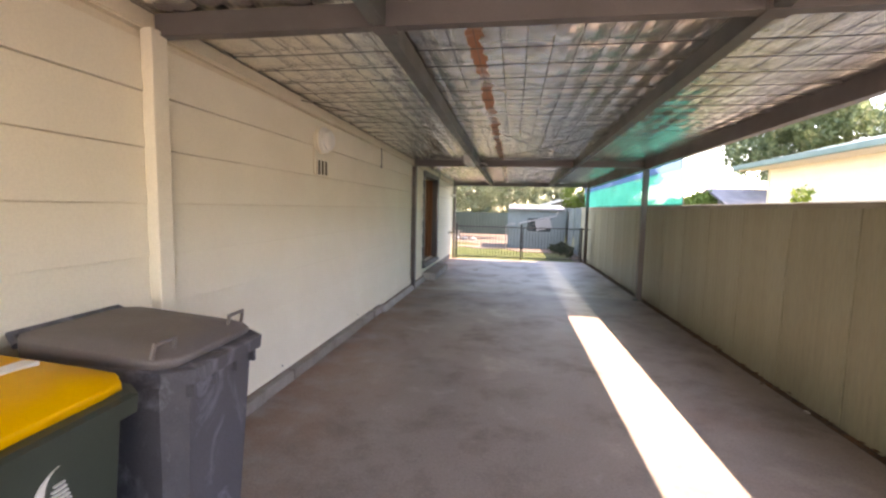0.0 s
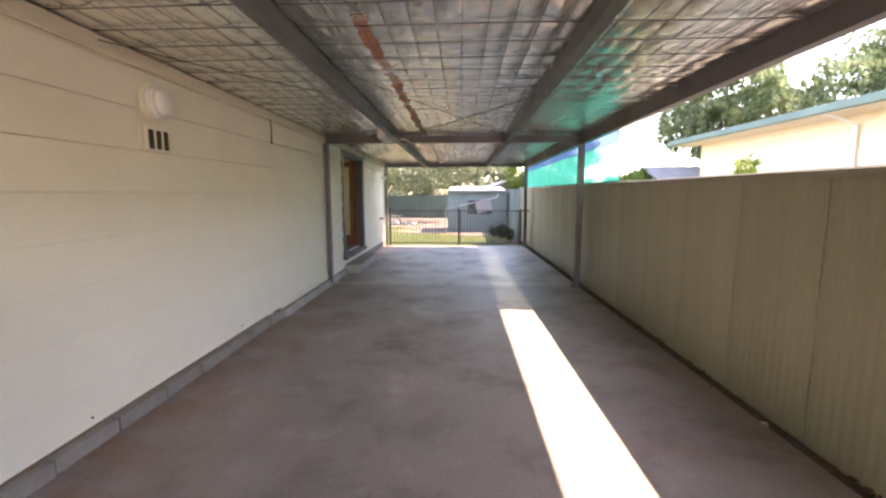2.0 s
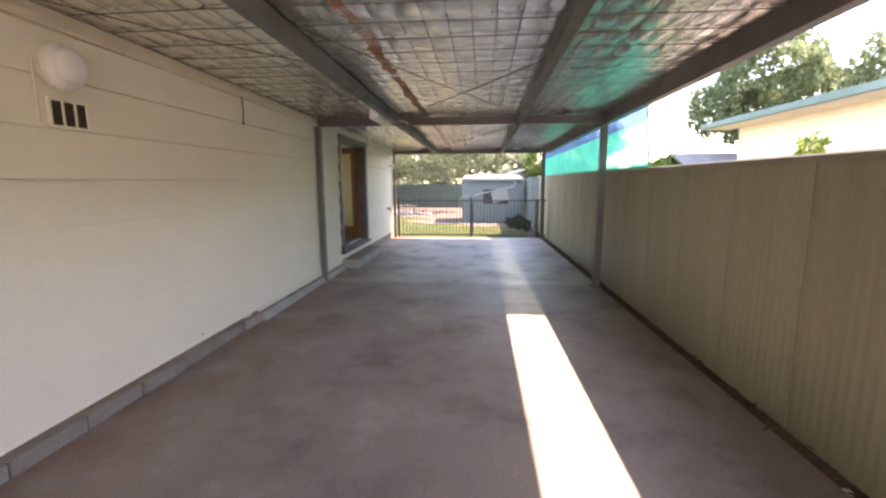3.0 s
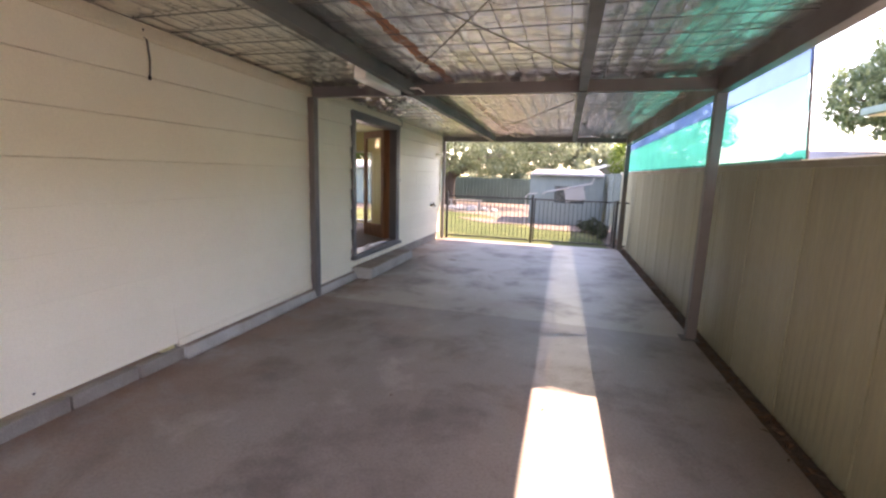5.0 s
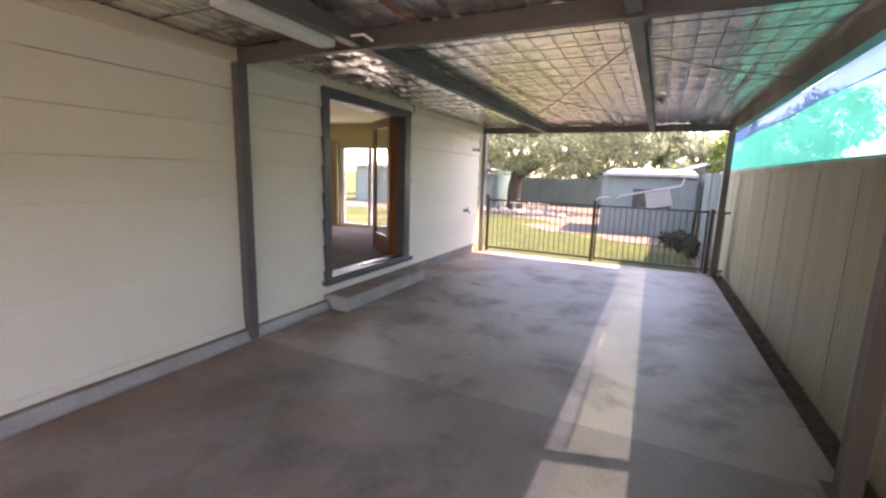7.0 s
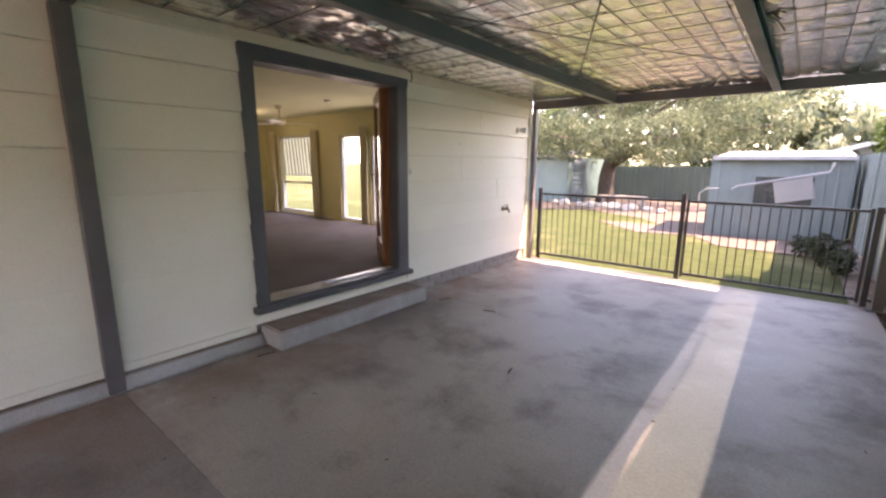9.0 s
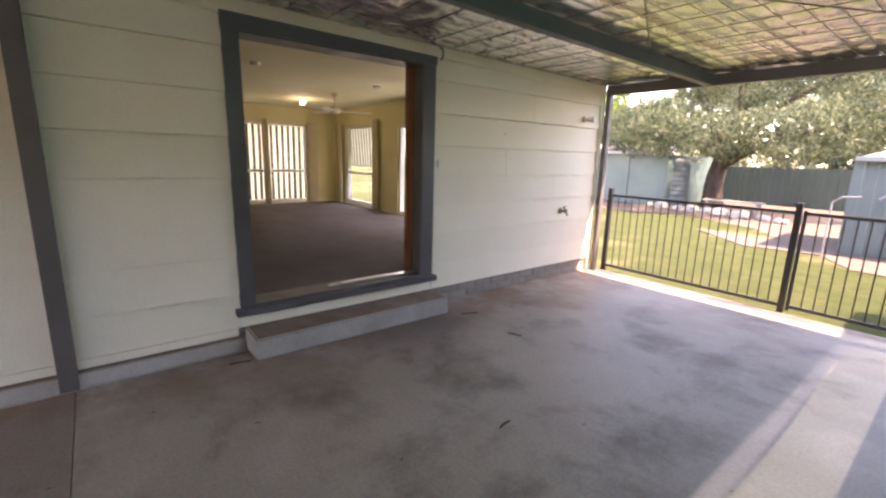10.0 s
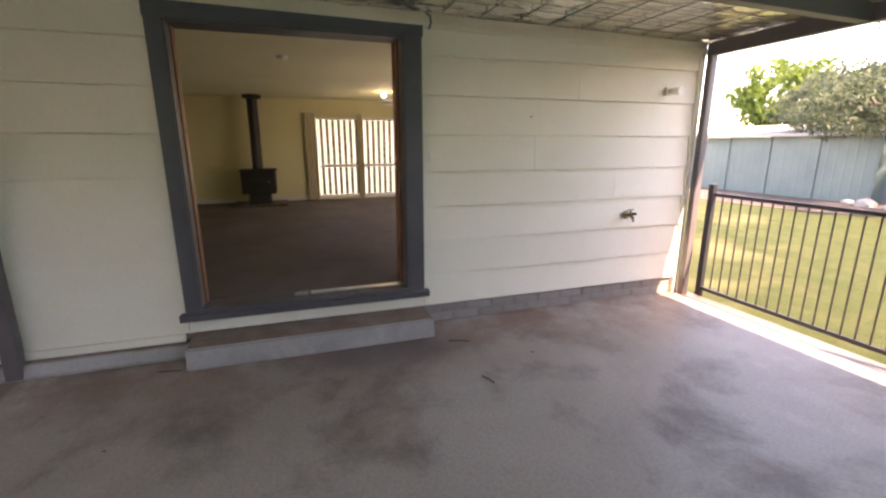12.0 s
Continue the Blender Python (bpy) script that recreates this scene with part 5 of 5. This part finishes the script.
for k in range(7):
    a, e = Vector((0, 0, 0)), Vector((rng.uniform(0, 0.14), rng.uniform(-0.12, 0.12), rng.uniform(-0.10, 0.03)))
    part("strand", tube(B(), [a, a.lerp(e, 0.5) + Vector((0, 0.02, 0.02)), e], 0.005, 5), CABLE, nest)
pl = thing("pole_fitting", "small white insulator on the edge beam", "fitting", (post_x(13.0) - 0.05, 12.9, beam_z(12.9) - 0.04))
part("knob", lathe(B(), [(0.012, 0.02), (0.025, 0.0), (0.025, -0.02), (0.01, -0.03)], 14), WHITE_PLASTIC, pl)
# ---------- floor litter ----------
leaf_bm = B()
vs = [leaf_bm.verts.new(p) for p in ((-0.03, 0, 0.002), (0, 0.011, 0.008), (0.035, 0, 0.004), (0, -0.011, 0.01))]
top = leaf_bm.faces.new(vs)
r = bmesh.ops.extrude_face_region(leaf_bm, geom=[top])
bmesh.ops.translate(leaf_bm, verts=[v for v in r["geom"] if isinstance(v, bmesh.types.BMVert)], vec=(0, 0, 0.0025))
leaf_me = mesh_of("dry_leaf", leaf_bm, DRY_LEAF)
rng = random.Random(12)
for k in range(15):
    x, y = rng.uniform(-1.4, 1.9), rng.uniform(6.0, 12.8)
    o = new("dry_leaf", leaf_me)
    o.matrix_basis = pose(x, y, 0.0, 0, 0, rng.uniform(0, 360)) @ Matrix.Diagonal((*[rng.uniform(0.3, 0.6)] * 3, 1))
    tagged(o, "small dry brown leaf on the concrete", "leaf", "fallen leaves on the slab")
# thin rods laid on the slab in place of its cracks
for x, y, a, ln in ((-1.55, 11.12, 70, 0.16), (-0.95, 11.1, 20, 0.12), (-0.1, 10.1, 100, 0.09), (-1.72, 9.1, 80, 0.14)):
    o = thing("twig", "thin brown rod standing in for a crack in the concrete", "twig", (x, y, 0.0), a)
    part("stem", tube(B(), [(-ln / 2, 0, 0.005), (0, 0.008, 0.006), (ln / 2, 0, 0.005)], 0.0045, 5), DRY_LEAF, o)
rng = random.Random(21)
vs, fs = [], []
for k in range(1500):
    y = rng.uniform(0, 15.5)
    x = rng.uniform(2.36 + SKEW * y, 2.52 + SKEW * y)
    a, s, z = rng.uniform(0, 6.28), rng.uniform(0.015, 0.04), rng.uniform(-0.033, -0.01)
    i = len(vs)
    for da, f in ((0, 1), (1.57, 0.35), (3.14, 1), (4.71, 0.35)):
        vs.append((x + s * f * math.cos(a + da), y + s * f * math.sin(a + da), z + rng.uniform(0, 0.02)))
    fs.append((i, i + 1, i + 2, i + 3))
me = bpy.data.meshes.new("leaf_litter")
me.from_pydata(vs, [], fs)
me.materials.append(DRY_LEAF)
tagged(new("leaf_litter", me), "brown leaf litter along the foot of the fence", "leaf litter", kind="stuff")
tagged(new("paper_scrap", mesh_of("paper_scrap", box(B(), 2.36, 2.40, 3.80, 3.84, -0.035, -0.005, 0.01), WHITE_PLASTIC)), "small crumpled white scrap beside the fence", "litter")

# ---------- yard things ----------
log = thing("timber_bench", "low weathered timber bench under the tree", "bench", (-3.6, 23.6, -0.07), 8)
GREY_TIMBER = mat("weathered_grey_timber", (0.38, 0.33, 0.28), (0.25, 0.21, 0.18), 4, 50, 0.9, bump=0.4, stretch=(0.4, 4, 4), grime=0.4)
for k in range(3):
    part("slat", box(B(), -0.8, 0.8, -0.2 + 0.14 * k, -0.08 + 0.14 * k, 0.40, 0.435, 0.005), GREY_TIMBER, log)
for x in (-0.65, 0.65):
    part("leg", box(B(), x - 0.05, x + 0.05, -0.18, 0.18, 0, 0.40, 0.005), GREY_TIMBER, log)
rng = random.Random(31)
for k in range(9):
    bm = bmesh.new()
    bmesh.ops.create_icosphere(bm, subdivisions=2, radius=1)
    s = rng.uniform(0.12, 0.24)
    for v in bm.verts:
        v.co = Vector((v.co.x * s * 1.2, v.co.y * s, v.co.z * s * 0.7)) * (1 + 0.25 * noise.noise(v.co * 1.7 + Vector((k * 3, 0, 0))))
    o = new("garden_stone", mesh_of("garden_stone", bm, STONE))
    o.location = (-6.2 + 0.52 * k + rng.uniform(-0.1, 0.1), 23.9 - 0.16 * k + rng.uniform(-0.2, 0.2), -0.07 + s * 0.4)
    tagged(o, "rounded pale stone edging the bed under the tree", "stone", "garden edging stones")
# added clump of dark leaves in place of the fence's shadow on the lawn
tree("dark leaf clump standing in for shadow on the lawn beside the shed", (1.75, 16.4, -0.07), 0.3, 0.03, [(0, 0, 0.28, 0.26, 0.42, 0.28), (-0.2, 0.7, 0.2, 0.3, 0.4, 0.2), (0.15, -0.7, 0.22, 0.18, 0.4, 0.24)], 1800, 0.045, LEAF_SHADOW, 41, False)
can = thing("rotary_line", "pale metal yard pole with a bent arm", "clothes line", (-0.35, 18.2, -0.07))
part("arm", tube(B(), [(0, 0, 0), (0, 0, 0.95), (0.12, 0, 1.05), (0.35, 0, 1.07)], 0.014, 8), SHED_ROOF, can)
stk = thing("timber_stake", "dark timber stake leaning beside the gate post", "stake", (2.14, 13.95, -0.06))
part("stem", box(B(), -0.03, 0.03, -0.03, 0.03, 0, 0.62, 0.005), BARK, stk)

for x, y, h, s in ((-11.5, 31.5, 2.2, 51), (-6.8, 31.0, 2.6, 52), (-2.5, 31.5, 2.4, 53), (2.0, 31.0, 2.2, 54), (6.0, 30.5, 2.0, 55)):
    tree("broad grey-green bush behind the back fence", (x, y, -0.07), 0.8, 0.08, [(-1.2, 0, h * 0.55, 1.6, 1.1, h * 0.5), (1.2, 0.2, h * 0.6, 1.7, 1.1, h * 0.5), (0, 0.3, h * 0.8, 1.3, 1.0, h * 0.4)], 4200, 0.12, LEAF_FAR, s)

# ---------- plinth ----------
setting("plinth", box(box(B(), -2.12, -2.003, 6.3, 13.62, -0.1, 0.157), -2.7, -2.6, -5, 6.3, -0.1, 0.157), MORTAR, "grey brick plinth under the cladding", "plinth")
plinth = bpy.data.objects["plinth"]
brick_me = mesh_of("brick", box(B(), -0.06, 0.0, -0.1135, 0.1135, 0.0, 0.068, 0.005), BRICK)
block_me = mesh_of("brick", box(B(), -0.06, 0.0, -0.225, 0.225, 0.0, 0.105, 0.006), BRICK)
rng = random.Random(8)
for row in range(2):
    y = 11.0 + 0.12 * row
    while y < 13.5:
        piece("brick", brick_me, plinth, (-1.996 + rng.uniform(-0.003, 0.003), y + 0.1135, 0.003 + row * 0.077), (0, rng.uniform(-1, 1), rng.uniform(-0.5, 0.5)))
        y += 0.238
y = -4.8
while y < 6.1:
    piece("brick", block_me, plinth, (-1.945 + rng.uniform(-0.008, 0.006), y + 0.225, -0.012 + rng.uniform(-0.006, 0.004)), (0, rng.uniform(-1, 1), rng.uniform(-1.0, 1.0)))
    y += 0.463
# rendered concrete footing, leaning out towards the slab
bm = B()
prism(bm, [(-2.003, 0.0), (-1.893, 0.0), (-1.90, 0.03), (-1.925, 0.088), (-1.94, 0.1), (-2.003, 0.106)], 6.22, 9.2, "y")
bmesh.ops.subdivide_edges(bm, edges=[e for e in bm.edges if e.calc_length() > 2], cuts=40)
for v in bm.verts:
    if v.co.x > -1.99 and v.co.z > 0.005:
        v.co += 0.006 * noise.noise_vector(v.co * 7)
part("footing", bm, STEP_CONC, plinth, "rough grey cement footing", smooth=True)
